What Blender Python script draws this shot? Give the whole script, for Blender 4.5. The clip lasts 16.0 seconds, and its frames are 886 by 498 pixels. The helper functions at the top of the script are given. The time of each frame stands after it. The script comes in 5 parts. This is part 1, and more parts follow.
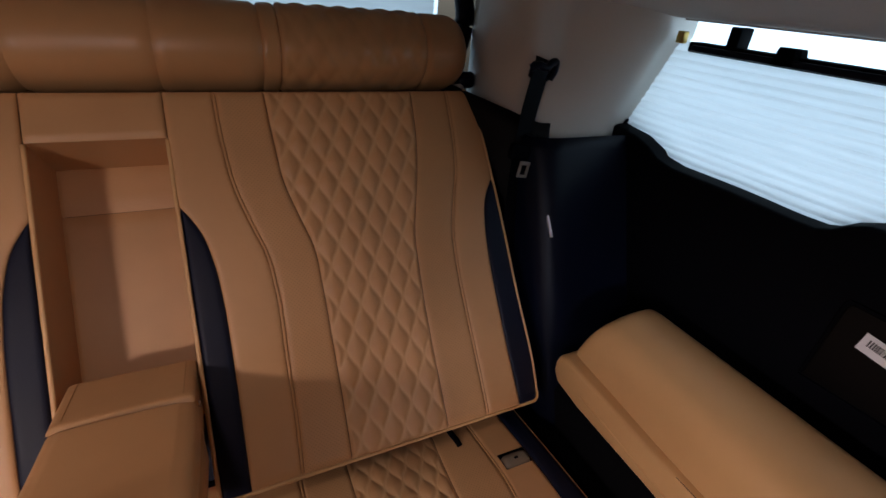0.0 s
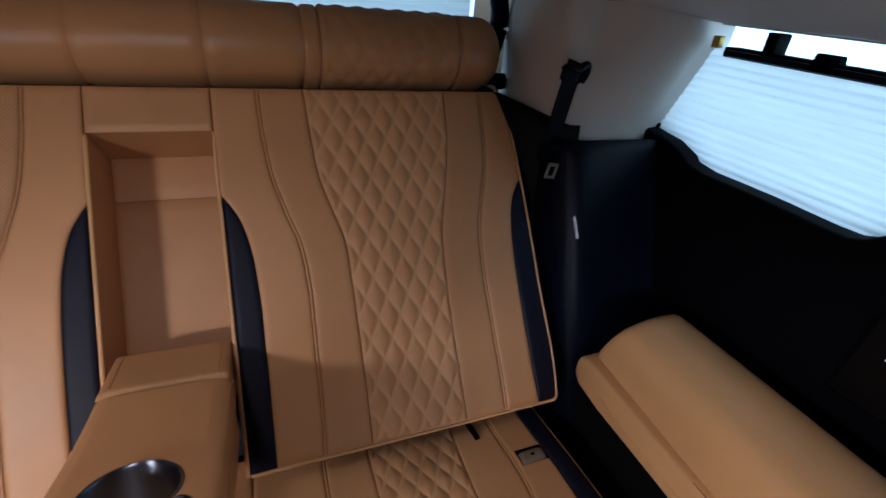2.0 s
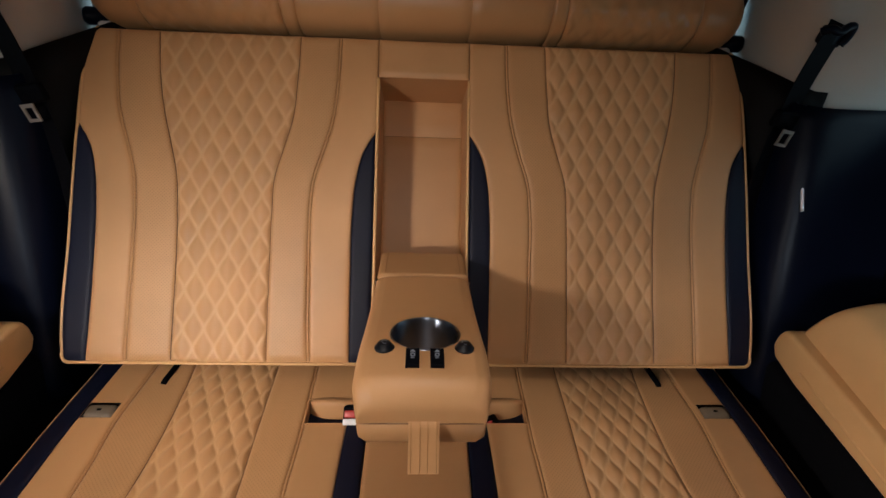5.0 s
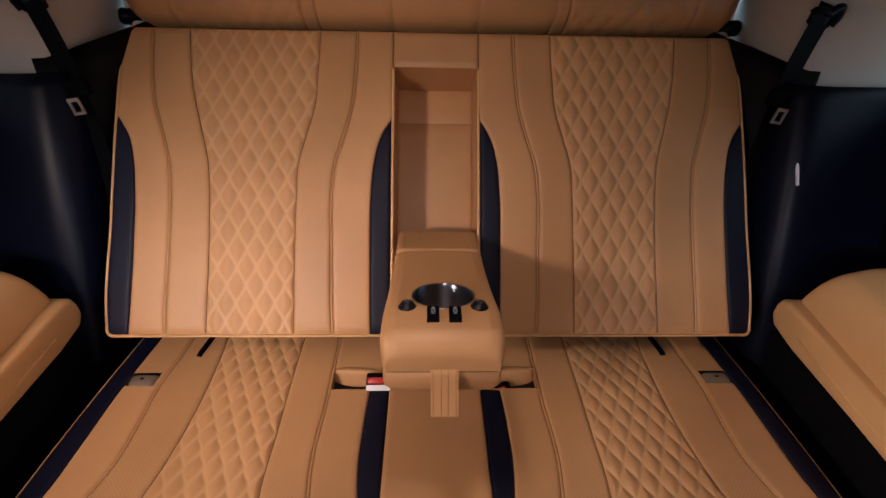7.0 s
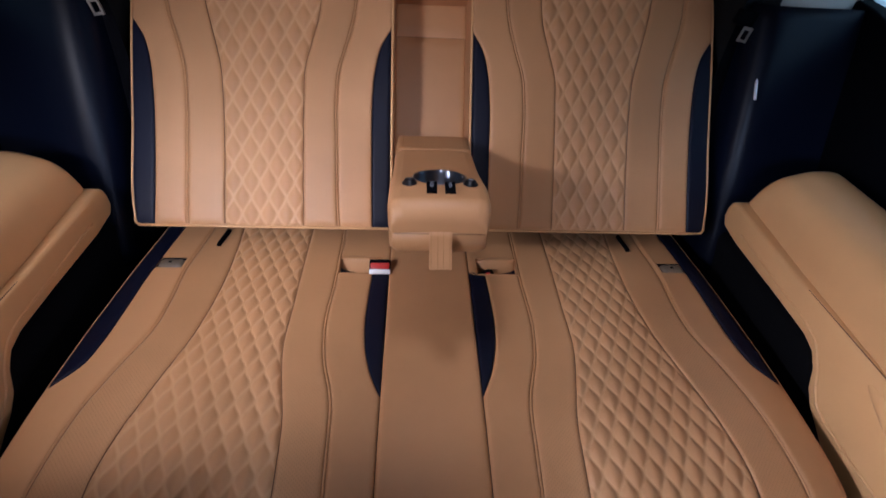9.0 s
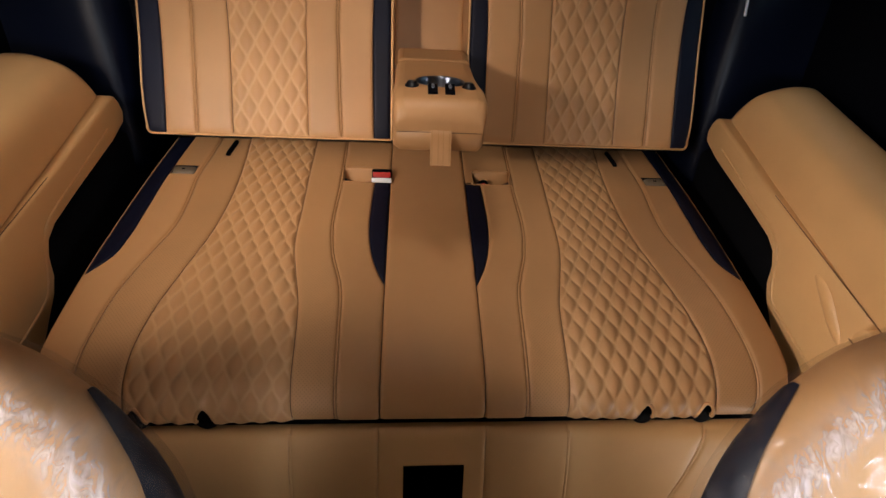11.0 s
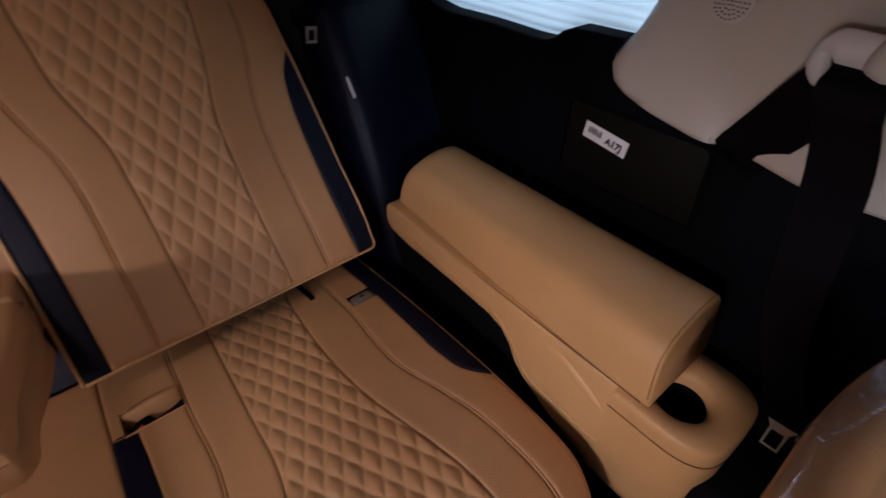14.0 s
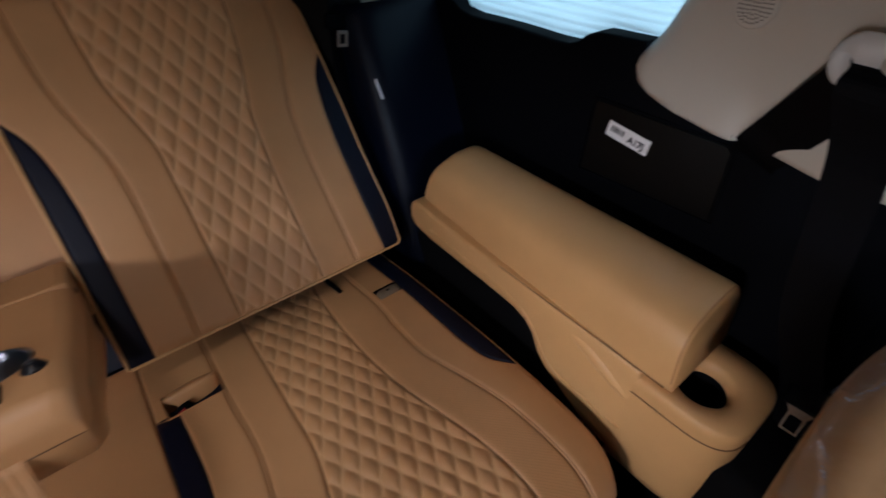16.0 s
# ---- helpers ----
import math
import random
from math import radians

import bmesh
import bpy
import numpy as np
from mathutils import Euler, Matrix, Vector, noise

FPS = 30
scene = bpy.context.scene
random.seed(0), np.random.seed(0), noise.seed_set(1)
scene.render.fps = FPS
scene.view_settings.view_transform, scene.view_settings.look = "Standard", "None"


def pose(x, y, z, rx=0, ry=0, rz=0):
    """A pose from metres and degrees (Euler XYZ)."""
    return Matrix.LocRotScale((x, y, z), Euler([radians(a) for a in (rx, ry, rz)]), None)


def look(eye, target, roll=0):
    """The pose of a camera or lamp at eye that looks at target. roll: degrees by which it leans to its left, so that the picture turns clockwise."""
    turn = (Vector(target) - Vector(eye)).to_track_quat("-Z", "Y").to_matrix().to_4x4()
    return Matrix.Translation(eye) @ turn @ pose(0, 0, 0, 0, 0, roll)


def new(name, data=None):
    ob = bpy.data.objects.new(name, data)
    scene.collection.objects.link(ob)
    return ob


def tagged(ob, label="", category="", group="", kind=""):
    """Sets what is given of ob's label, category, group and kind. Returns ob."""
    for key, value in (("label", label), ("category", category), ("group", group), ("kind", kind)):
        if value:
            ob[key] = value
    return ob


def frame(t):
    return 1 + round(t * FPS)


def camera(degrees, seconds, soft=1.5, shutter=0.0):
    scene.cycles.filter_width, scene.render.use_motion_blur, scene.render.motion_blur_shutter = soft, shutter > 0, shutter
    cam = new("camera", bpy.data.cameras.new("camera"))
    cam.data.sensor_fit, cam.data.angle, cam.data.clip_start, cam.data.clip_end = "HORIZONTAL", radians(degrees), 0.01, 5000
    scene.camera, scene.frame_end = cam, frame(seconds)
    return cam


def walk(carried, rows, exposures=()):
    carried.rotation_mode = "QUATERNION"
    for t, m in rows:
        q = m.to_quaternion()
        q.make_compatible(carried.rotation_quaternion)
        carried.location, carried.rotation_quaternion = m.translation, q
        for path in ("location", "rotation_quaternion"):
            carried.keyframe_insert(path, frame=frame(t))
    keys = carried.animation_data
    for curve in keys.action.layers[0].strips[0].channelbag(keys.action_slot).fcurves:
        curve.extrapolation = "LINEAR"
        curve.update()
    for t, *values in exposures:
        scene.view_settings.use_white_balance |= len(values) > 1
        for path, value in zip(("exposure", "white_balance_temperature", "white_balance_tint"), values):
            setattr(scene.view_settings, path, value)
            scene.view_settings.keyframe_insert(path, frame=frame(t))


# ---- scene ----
cam = camera(86.7, 16.0, 1.5, 0.6)
PATH = [
    (0, (0.144, -0.457, 1.044), (0.955, 1.093, 0.075), 5.4),
    (0.5, (0.157, -0.461, 1.042), (0.997, 1.067, 0.063), 4.9),
    (1, (0.16, -0.469, 1.041), (1.0, 1.06, 0.063), 5.5),
    (1.5, (0.154, -0.474, 1.046), (0.918, 1.096, 0.069), 5.8),
    (2, (0.14, -0.478, 1.048), (0.839, 1.121, 0.07), 5.7),
    (2.5, (0.111, -0.479, 1.052), (0.716, 1.151, 0.064), 5.6),
    (3, (0.069, -0.477, 1.04), (0.481, 1.179, -0.002), 6.0),
    (3.5, (0.021, -0.503, 1.046), (0.166, 1.165, -0.049), 5.5),
    (4, (-0.003, -0.525, 1.045), (0.128, 1.129, -0.071), 4.5),
    (6.5, (-0.003, -0.632, 1.045), (0.048, 1.027, -0.071), 1.2),
    (7, (-0.014, -0.64, 1.044), (0.05, 1.013, -0.08), 1.5),
    (7.5, (-0.032, -0.661, 1.037), (0.051, 0.974, -0.111), 2.0),
    (8, (-0.041, -0.677, 1.037), (0.064, 0.928, -0.151), 2.8),
    (8.5, (-0.036, -0.73, 1.036), (0.082, 0.833, -0.205), 3.4),
    (9, (-0.031, -0.785, 1.036), (0.09, 0.726, -0.27), 3.8),
    (9.5, (-0.03, -0.815, 1.028), (0.103, 0.625, -0.353), 4.5),
    (9.7, (-0.035, -0.83, 1.027), (0.113, 0.586, -0.378), 5.1),
    (11.8, (-0.043, -0.893, 1.036), (0.108, 0.439, -0.448), 5.7),
    (12, (-0.04, -0.882, 1.036), (0.183, 0.468, -0.423), 5.7),
    (12.5, (0.029, -0.847, 1.043), (0.392, 0.548, -0.343), 3.5),
    (13, (0.109, -0.776, 1.046), (0.666, 0.601, -0.294), 2.1),
    (13.5, (0.189, -0.693, 1.042), (0.989, 0.588, -0.27), 1.3),
    (14, (0.243, -0.66, 1.026), (1.21, 0.526, -0.261), -0.2),
    (14.5, (0.251, -0.658, 1.03), (1.3, 0.454, -0.26), -0.7),
    (15, (0.257, -0.665, 1.03), (1.326, 0.418, -0.266), -0.9),
    (15.5, (0.24, -0.668, 1.028), (1.306, 0.441, -0.25), -0.5),
    (16, (0.189, -0.664, 1.033), (1.151, 0.543, -0.238), -0.3),
]
# stops, kelvin and tint of the picture on the way
TONE = [
    (0, -0.90, 6100, 22), (0.5, -0.91, 6100, 20), (1.0, -0.66, 5600, -2), (1.5, -0.75, 4800, -6), (2.0, -0.76, 5400, 16), (2.5, -0.62, 5800, 16),
    (3, -0.53, 5400, 20), (3.5, -0.50, 5600, 20), (4, -0.52, 5600, 6), (6.5, -0.45, 6700, 18), (7, -0.52, 6400, 24), (7.5, -0.54, 6200, 26), (8, -0.46, 5750, -2), (8.5, -0.56, 4950, 6),
    (9.0, -0.43, 5000, 16), (9.5, -0.45, 5500, 14), (12.0, -0.73, 6300, 8), (12.5, -0.80, 6100, 10), (13, -0.83, 6800, 10), (13.5, -0.92, 6800, 4),
    (14, -1.00, 5800, 24), (14.5, -0.77, 5800, 20), (15, -0.63, 5700, -12), (15.5, -0.59, 5200, -12), (16, -0.83, 5400, 8),
]
walk(cam, [(t, look(eye, target, roll)) for t, eye, target, roll in PATH], TONE)

# ---------------------------------------------------------------- world and light
world = bpy.data.worlds.new("world")
scene.world = world
world.use_nodes = True
wn = world.node_tree.nodes
sky = wn.new("ShaderNodeTexSky")
sky.sky_type, sky.sun_disc = "NISHITA", False
sky.sun_elevation, sky.sun_rotation = radians(25), radians(200)
world.node_tree.links.new(sky.outputs[0], wn["Background"].inputs[0])
wn["Background"].inputs[1].default_value = 0.08


def area_lamp(name, eye, target, sx, sy, watts, colour, spread=180):
    d = bpy.data.lights.new(name, "AREA")
    d.shape, d.size, d.size_y, d.energy, d.color = "RECTANGLE", sx, sy, watts, colour
    d.spread = radians(spread)
    ob = new(name, d)
    ob.matrix_world = look(eye, target)
    return ob


# a roof lamp over the left door, a roof lamp over the rear seat, and added fill lamps
WARM = (1.0, 0.855, 0.73)
area_lamp("door_roof_lamp_left_beam", (-0.70, -0.84, 1.05), (-0.28, 0.02, 0.46), 0.12, 0.09, 2.3, WARM, 66)
# added fill from the same spot, brightens the right console
area_lamp("console_fill_beam", (-0.70, -0.84, 1.05), (0.64, -0.47, 0.41), 0.12, 0.09, 1.35, WARM, 48)
# three unseen fill lamps, added to brighten cushion, right console and skirt
area_lamp("left_fill_high", (-0.74, -0.92, 1.035), (0.2, -0.1, 0.45), 0.16, 0.10, 1.0, WARM)
area_lamp("left_fill_low", (-0.86, -0.70, 0.50), (0.65, -0.52, 0.38), 0.05, 0.24, 0.7, WARM, 60)
area_lamp("right_fill_low", (0.80, -0.94, 0.18), (0.30, -0.66, 0.22), 0.15, 0.16, 0.5, WARM, 80)
# unseen fill lamps, added on both sides to light the film-covered seats
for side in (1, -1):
    area_lamp("seat_fill_inner", (side * 0.10, -1.45, 1.0), (side * 0.44, -0.80, 0.62), 0.22, 0.16, 1.15, (0.90, 0.94, 1.0), 46)
    area_lamp("seat_fill_outer", (side * 0.82, -1.32, 0.84), (side * 0.38, -0.80, 0.58), 0.22, 0.22, 0.8, (0.92, 0.94, 1.0), 48)
# the first spot casts the armrest's shadow, the other two are added fill
for aim, watts, cone, blend in (((-0.10, -0.30, 0.36), 2.35, 112, 0.5), ((0.60, -0.42, 0.40), 1.9, 60, 0.9), ((0.0, 0.20, 0.50), 2.85, 108, 0.6)):
    rear = bpy.data.lights.new("rear_roof_lamp", "SPOT")
    rear.energy, rear.color, rear.shadow_soft_size = watts, WARM, 0.03
    rear.spot_size, rear.spot_blend = radians(cone), blend
    new("rear_roof_lamp", rear).matrix_world = look((-0.035, -0.285, 1.115), aim)


# ---------------------------------------------------------------- materials
def material(name, colour, rough=0.5, metal=0.0, scale=400.0, bump=0.15, vary=0.12, blotch=9.0, spec=0.5, dist=0.0006, coat=0.0, kind="noise", wrinkle=0.0):
    """Two scales of colour change and a fine relief, on UV metres where there are any, else on the object's own metres."""
    m = bpy.data.materials.new(name)
    m.use_nodes = True
    n, l = m.node_tree.nodes, m.node_tree.links
    b = n["Principled BSDF"]
    b.inputs["Roughness"].default_value, b.inputs["Metallic"].default_value = rough, metal
    b.inputs["Specular IOR Level"].default_value, b.inputs["Coat Weight"].default_value = spec, coat
    co = n.new("ShaderNodeTexCoord")
    fine = n.new("ShaderNodeTexVoronoi" if kind == "cells" else "ShaderNodeTexNoise")
    fine.inputs["Scale"].default_value = scale
    wide = n.new("ShaderNodeTexNoise")
    wide.inputs["Scale"].default_value, wide.inputs["Detail"].default_value = blotch, 4
    for t in (fine, wide):
        l.new(co.outputs["Object"], t.inputs["Vector"])
    info = n.new("ShaderNodeObjectInfo")
    add = n.new("ShaderNodeMath")
    add.operation = "MULTIPLY_ADD"
    l.new(info.outputs["Random"], add.inputs[0])
    add.inputs[1].default_value = 0.35
    l.new(wide.outputs["Fac"], add.inputs[2])
    ramp = n.new("ShaderNodeMapRange")
    ramp.inputs["From Min"].default_value, ramp.inputs["From Max"].default_value = 0.35, 1.0
    ramp.inputs["To Min"].default_value, ramp.inputs["To Max"].default_value = 1 - vary, 1 + vary * 0.6
    l.new(add.outputs[0], ramp.inputs["Value"])
    mul = n.new("ShaderNodeVectorMath")
    mul.operation = "SCALE"
    mul.inputs[0].default_value = colour
    l.new(ramp.outputs[0], mul.inputs["Scale"])
    l.new(mul.outputs[0], b.inputs["Base Color"])
    bp = n.new("ShaderNodeBump")
    bp.inputs["Strength"].default_value, bp.inputs["Distance"].default_value = bump, dist
    l.new(fine.outputs["Distance" if kind == "cells" else "Fac"], bp.inputs["Height"])
    l.new(bp.outputs[0], b.inputs["Normal"])
    if wrinkle:
        wv, wb = n.new("ShaderNodeTexNoise"), n.new("ShaderNodeBump")
        wv.inputs["Scale"].default_value, wv.inputs["Detail"].default_value, wv.inputs["Distortion"].default_value = 16, 3, 0.8
        wb.inputs["Strength"].default_value, wb.inputs["Distance"].default_value = wrinkle, 0.004
        l.new(co.outputs["Object"], wv.inputs["Vector"])
        l.new(wv.outputs["Fac"], wb.inputs["Height"])
        l.new(wb.outputs[0], bp.inputs["Normal"])
    rr = n.new("ShaderNodeMapRange")
    rr.inputs["To Min"].default_value, rr.inputs["To Max"].default_value = rough * 0.86, min(1, rough * 1.14)
    l.new(wide.outputs["Fac"], rr.inputs["Value"])
    l.new(rr.outputs[0], b.inputs["Roughness"])
    return m


def perforate(m, pitch=0.0042, radius=0.172):
    """Adds rows of small punched holes, on the UV metres."""
    n, l = m.node_tree.nodes, m.node_tree.links
    uv = n.new("ShaderNodeUVMap")
    sc = n.new("ShaderNodeVectorMath")
    sc.operation = "SCALE"
    sc.inputs["Scale"].default_value = 1 / pitch
    rot = n.new("ShaderNodeVectorRotate")
    rot.rotation_type = "Z_AXIS"
    rot.inputs["Angle"].default_value = radians(45)
    l.new(uv.outputs[0], rot.inputs["Vector"])
    l.new(rot.outputs[0], sc.inputs[0])
    fr = n.new("ShaderNodeVectorMath")
    fr.operation = "FRACTION"
    l.new(sc.outputs[0], fr.inputs[0])
    ds = n.new("ShaderNodeVectorMath")
    ds.operation = "DISTANCE"
    ds.inputs[1].default_value = (0.5, 0.5, 0)
    l.new(fr.outputs[0], ds.inputs[0])
    st = n.new("ShaderNodeMapRange")
    st.inputs["From Min"].default_value, st.inputs["From Max"].default_value = radius, radius + 0.08
    st.inputs["To Min"].default_value, st.inputs["To Max"].default_value = 0.76, 1.0
    l.new(ds.outputs["Value"], st.inputs["Value"])
    b = n["Principled BSDF"]
    old = b.inputs["Base Color"].links[0].from_socket
    mul = n.new("ShaderNodeVectorMath")
    mul.operation = "SCALE"
    l.new(old, mul.inputs[0])
    l.new(st.outputs[0], mul.inputs["Scale"])
    l.new(mul.outputs[0], b.inputs["Base Color"])
    return m


TAN = (0.50, 0.265, 0.112)
tan_leather = material("tan_leather", TAN, 0.48, scale=900, bump=0.22, vary=0.12, kind="cells", dist=0.0005, wrinkle=0.22)
punched_leather = perforate(material("punched_tan_leather", TAN, 0.5, scale=900, bump=0.22, vary=0.12, kind="cells", dist=0.0005, wrinkle=0.22))
def stitched(m, thread, pitch=0.003):
    """Adds the dashes of a paler thread along the quilting lines, which the attribute "stitch" marks."""
    n, l = m.node_tree.nodes, m.node_tree.links
    at, uv, wv = n.new("ShaderNodeAttribute"), n.new("ShaderNodeUVMap"), n.new("ShaderNodeTexWave")
    at.attribute_name = "stitch"
    wv.bands_direction, wv.inputs["Scale"].default_value = "Y", 0.314 / pitch
    l.new(uv.outputs[0], wv.inputs["Vector"])
    k = n.new("ShaderNodeMath")
    k.operation = "MULTIPLY_ADD"
    k.inputs[1].default_value, k.inputs[2].default_value = 0.14, 0.27
    l.new(wv.outputs["Fac"], k.inputs[0])
    f = n.new("ShaderNodeMath")
    f.operation = "MULTIPLY"
    l.new(at.outputs["Fac"], f.inputs[0])
    l.new(k.outputs[0], f.inputs[1])
    b = n["Principled BSDF"]
    mx = n.new("ShaderNodeMix")
    mx.data_type = "RGBA"
    l.new(b.inputs["Base Color"].links[0].from_socket, mx.inputs["A"])
    mx.inputs["B"].default_value = (*thread, 1)
    l.new(f.outputs[0], mx.inputs["Factor"])
    l.new(mx.outputs["Result"], b.inputs["Base Color"])
    return m


quilted_leather = stitched(material("quilted_tan_leather", TAN, 0.48, scale=900, bump=0.22, vary=0.12, kind="cells", dist=0.0005, wrinkle=0.15), (0.70, 0.44, 0.22))
satin_leather = material("satin_tan_leather", TAN, 0.36, scale=900, bump=0.16, vary=0.12, kind="cells", dist=0.0005, wrinkle=0.12)
tan_vinyl = material("tan_vinyl", (0.62, 0.36, 0.15), 0.44, scale=1300, bump=0.12, vary=0.10, wrinkle=0.10)
stitch_thread = material("tan_thread", (0.42, 0.21, 0.075), 0.6, scale=1500, bump=0.4, vary=0.2)
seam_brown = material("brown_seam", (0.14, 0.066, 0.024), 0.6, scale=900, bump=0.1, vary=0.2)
navy_leather = material("navy_leather", (0.0045, 0.006, 0.018), 0.5, spec=0.22, scale=900, bump=0.25, vary=0.2, kind="cells")
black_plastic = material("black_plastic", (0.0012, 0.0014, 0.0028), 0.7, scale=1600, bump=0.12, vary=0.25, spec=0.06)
button_black = material("satin_black_plastic", (0.0024, 0.0026, 0.0044), 0.38, scale=900, bump=0.05, vary=0.2, spec=0.3)
gloss_black = material("gloss_black_plastic", (0.0025, 0.0040, 0.0115), 0.36, scale=300, bump=0.012, vary=0.2, spec=0.13)
brown_black = material("brown_black_plastic", (0.0040, 0.0031, 0.0028), 0.55, spec=0.12, scale=1600, bump=0.15, vary=0.2)
carpet = material("black_carpet", (0.0025, 0.0025, 0.0035), 0.95, scale=700, bump=0.8, vary=0.4, dist=0.002, spec=0.1)
cream_plastic = material("cream_plastic", (0.62, 0.575, 0.51), 0.55, scale=1200, bump=0.15, vary=0.06, blotch=4)
white_plastic = material("white_plastic", (0.72, 0.69, 0.67), 0.4, scale=800, bump=0.05, vary=0.05)
roof_cloth = material("roof_cloth", (0.50, 0.45, 0.40), 0.9, scale=1500, bump=0.5, vary=0.06, blotch=5, spec=0.15)
webbing_cloth = material("belt_webbing", (0.0016, 0.0016, 0.0030), 0.65, spec=0.10, scale=1100, bump=0.6, vary=0.25)
# pale silver that stands for the highlight on the pillar trim
highlight_silver = material("highlight_silver", (0.86, 0.86, 0.92), 0.42, 0.35, scale=160, bump=0.02, vary=0.05)
steel = material("brushed_steel", (0.62, 0.60, 0.57), 0.24, 1.0, scale=160, bump=0.06, vary=0.1)
dark_steel = material("dark_steel", (0.20, 0.22, 0.27), 0.30, 1.0, scale=160, bump=0.03, vary=0.1)
# brushed round the cup: highlights run down its wall
dark_steel.node_tree.nodes["Principled BSDF"].inputs["Anisotropic Rotation"].default_value = 0.25
brush = dark_steel.node_tree.nodes.new("ShaderNodeTangent")
brush.direction_type, brush.axis = "RADIAL", "Z"
dark_steel.node_tree.nodes["Principled BSDF"].inputs["Anisotropic"].default_value = 0.9
dark_steel.node_tree.links.new(brush.outputs[0], dark_steel.node_tree.nodes["Principled BSDF"].inputs["Tangent"])
anchor_metal = material("worn_grey_metal", (0.17, 0.13, 0.09), 0.5, 0.1, scale=300, bump=0.1, vary=0.3)
dull_steel = material("dull_steel", (0.34, 0.31, 0.28), 0.45, 0.5, scale=400, bump=0.1, vary=0.2)
red_plastic = material("red_plastic", (0.42, 0.012, 0.006), 0.35, scale=600, bump=0.05, vary=0.1)
paper = material("white_paper", (0.78, 0.76, 0.76), 0.5, scale=900, bump=0.03, vary=0.03)
ink = material("black_ink", (0.012, 0.012, 0.016), 0.6, scale=900, bump=0.02, vary=0.1)
icon_white = material("icon_white", (0.18, 0.20, 0.24), 0.5, scale=900, bump=0.02, vary=0.05)
yellow_paper = material("yellow_paper", (0.72, 0.50, 0.06), 0.5, scale=900, bump=0.02, vary=0.05)
dark_lining = material("dark_cabin_lining", (0.05, 0.042, 0.036), 0.8, scale=300, bump=0.3, vary=0.2)


def blind_material():
    m = bpy.data.materials.new("pleated_blind")
    m.use_nodes = True
    n, l = m.node_tree.nodes, m.node_tree.links
    n.remove(n["Principled BSDF"])
    tr, df, mx = n.new("ShaderNodeBsdfTranslucent"), n.new("ShaderNodeBsdfDiffuse"), n.new("ShaderNodeMixShader")
    co, no = n.new("ShaderNodeTexCoord"), n.new("ShaderNodeTexNoise")
    mp = n.new("ShaderNodeMapping")
    mp.inputs["Scale"].default_value = (6, 5, 90)
    l.new(co.outputs["Object"], mp.inputs[0])
    l.new(mp.outputs[0], no.inputs["Vector"])
    no.inputs["Scale"].default_value, no.inputs["Detail"].default_value = 1.6, 5
    cr = n.new("ShaderNodeMapRange")
    cr.inputs["To Min"].default_value, cr.inputs["To Max"].default_value = 0.74, 0.95
    l.new(no.outputs["Fac"], cr.inputs["Value"])
    sc = n.new("ShaderNodeVectorMath")
    sc.operation = "SCALE"
    sc.inputs[0].default_value = (0.84, 0.85, 0.84)
    l.new(cr.outputs[0], sc.inputs["Scale"])
    l.new(sc.outputs[0], tr.inputs["Color"])
    l.new(sc.outputs[0], df.inputs["Color"])
    mx.inputs[0].default_value = 0.45
    l.new(tr.outputs[0], mx.inputs[1])
    l.new(df.outputs[0], mx.inputs[2])
    l.new(mx.outputs[0], n["Material Output"].inputs[0])
    return m


def glow(name, colour, strength):
    m = bpy.data.materials.new(name)
    m.use_nodes = True
    n, l = m.node_tree.nodes, m.node_tree.links
    n.remove(n["Principled BSDF"])
    e = n.new("ShaderNodeEmission")
    e.inputs[0].default_value, e.inputs[1].default_value = (*colour, 1), strength
    l.new(e.outputs[0], n["Material Output"].inputs[0])
    return m


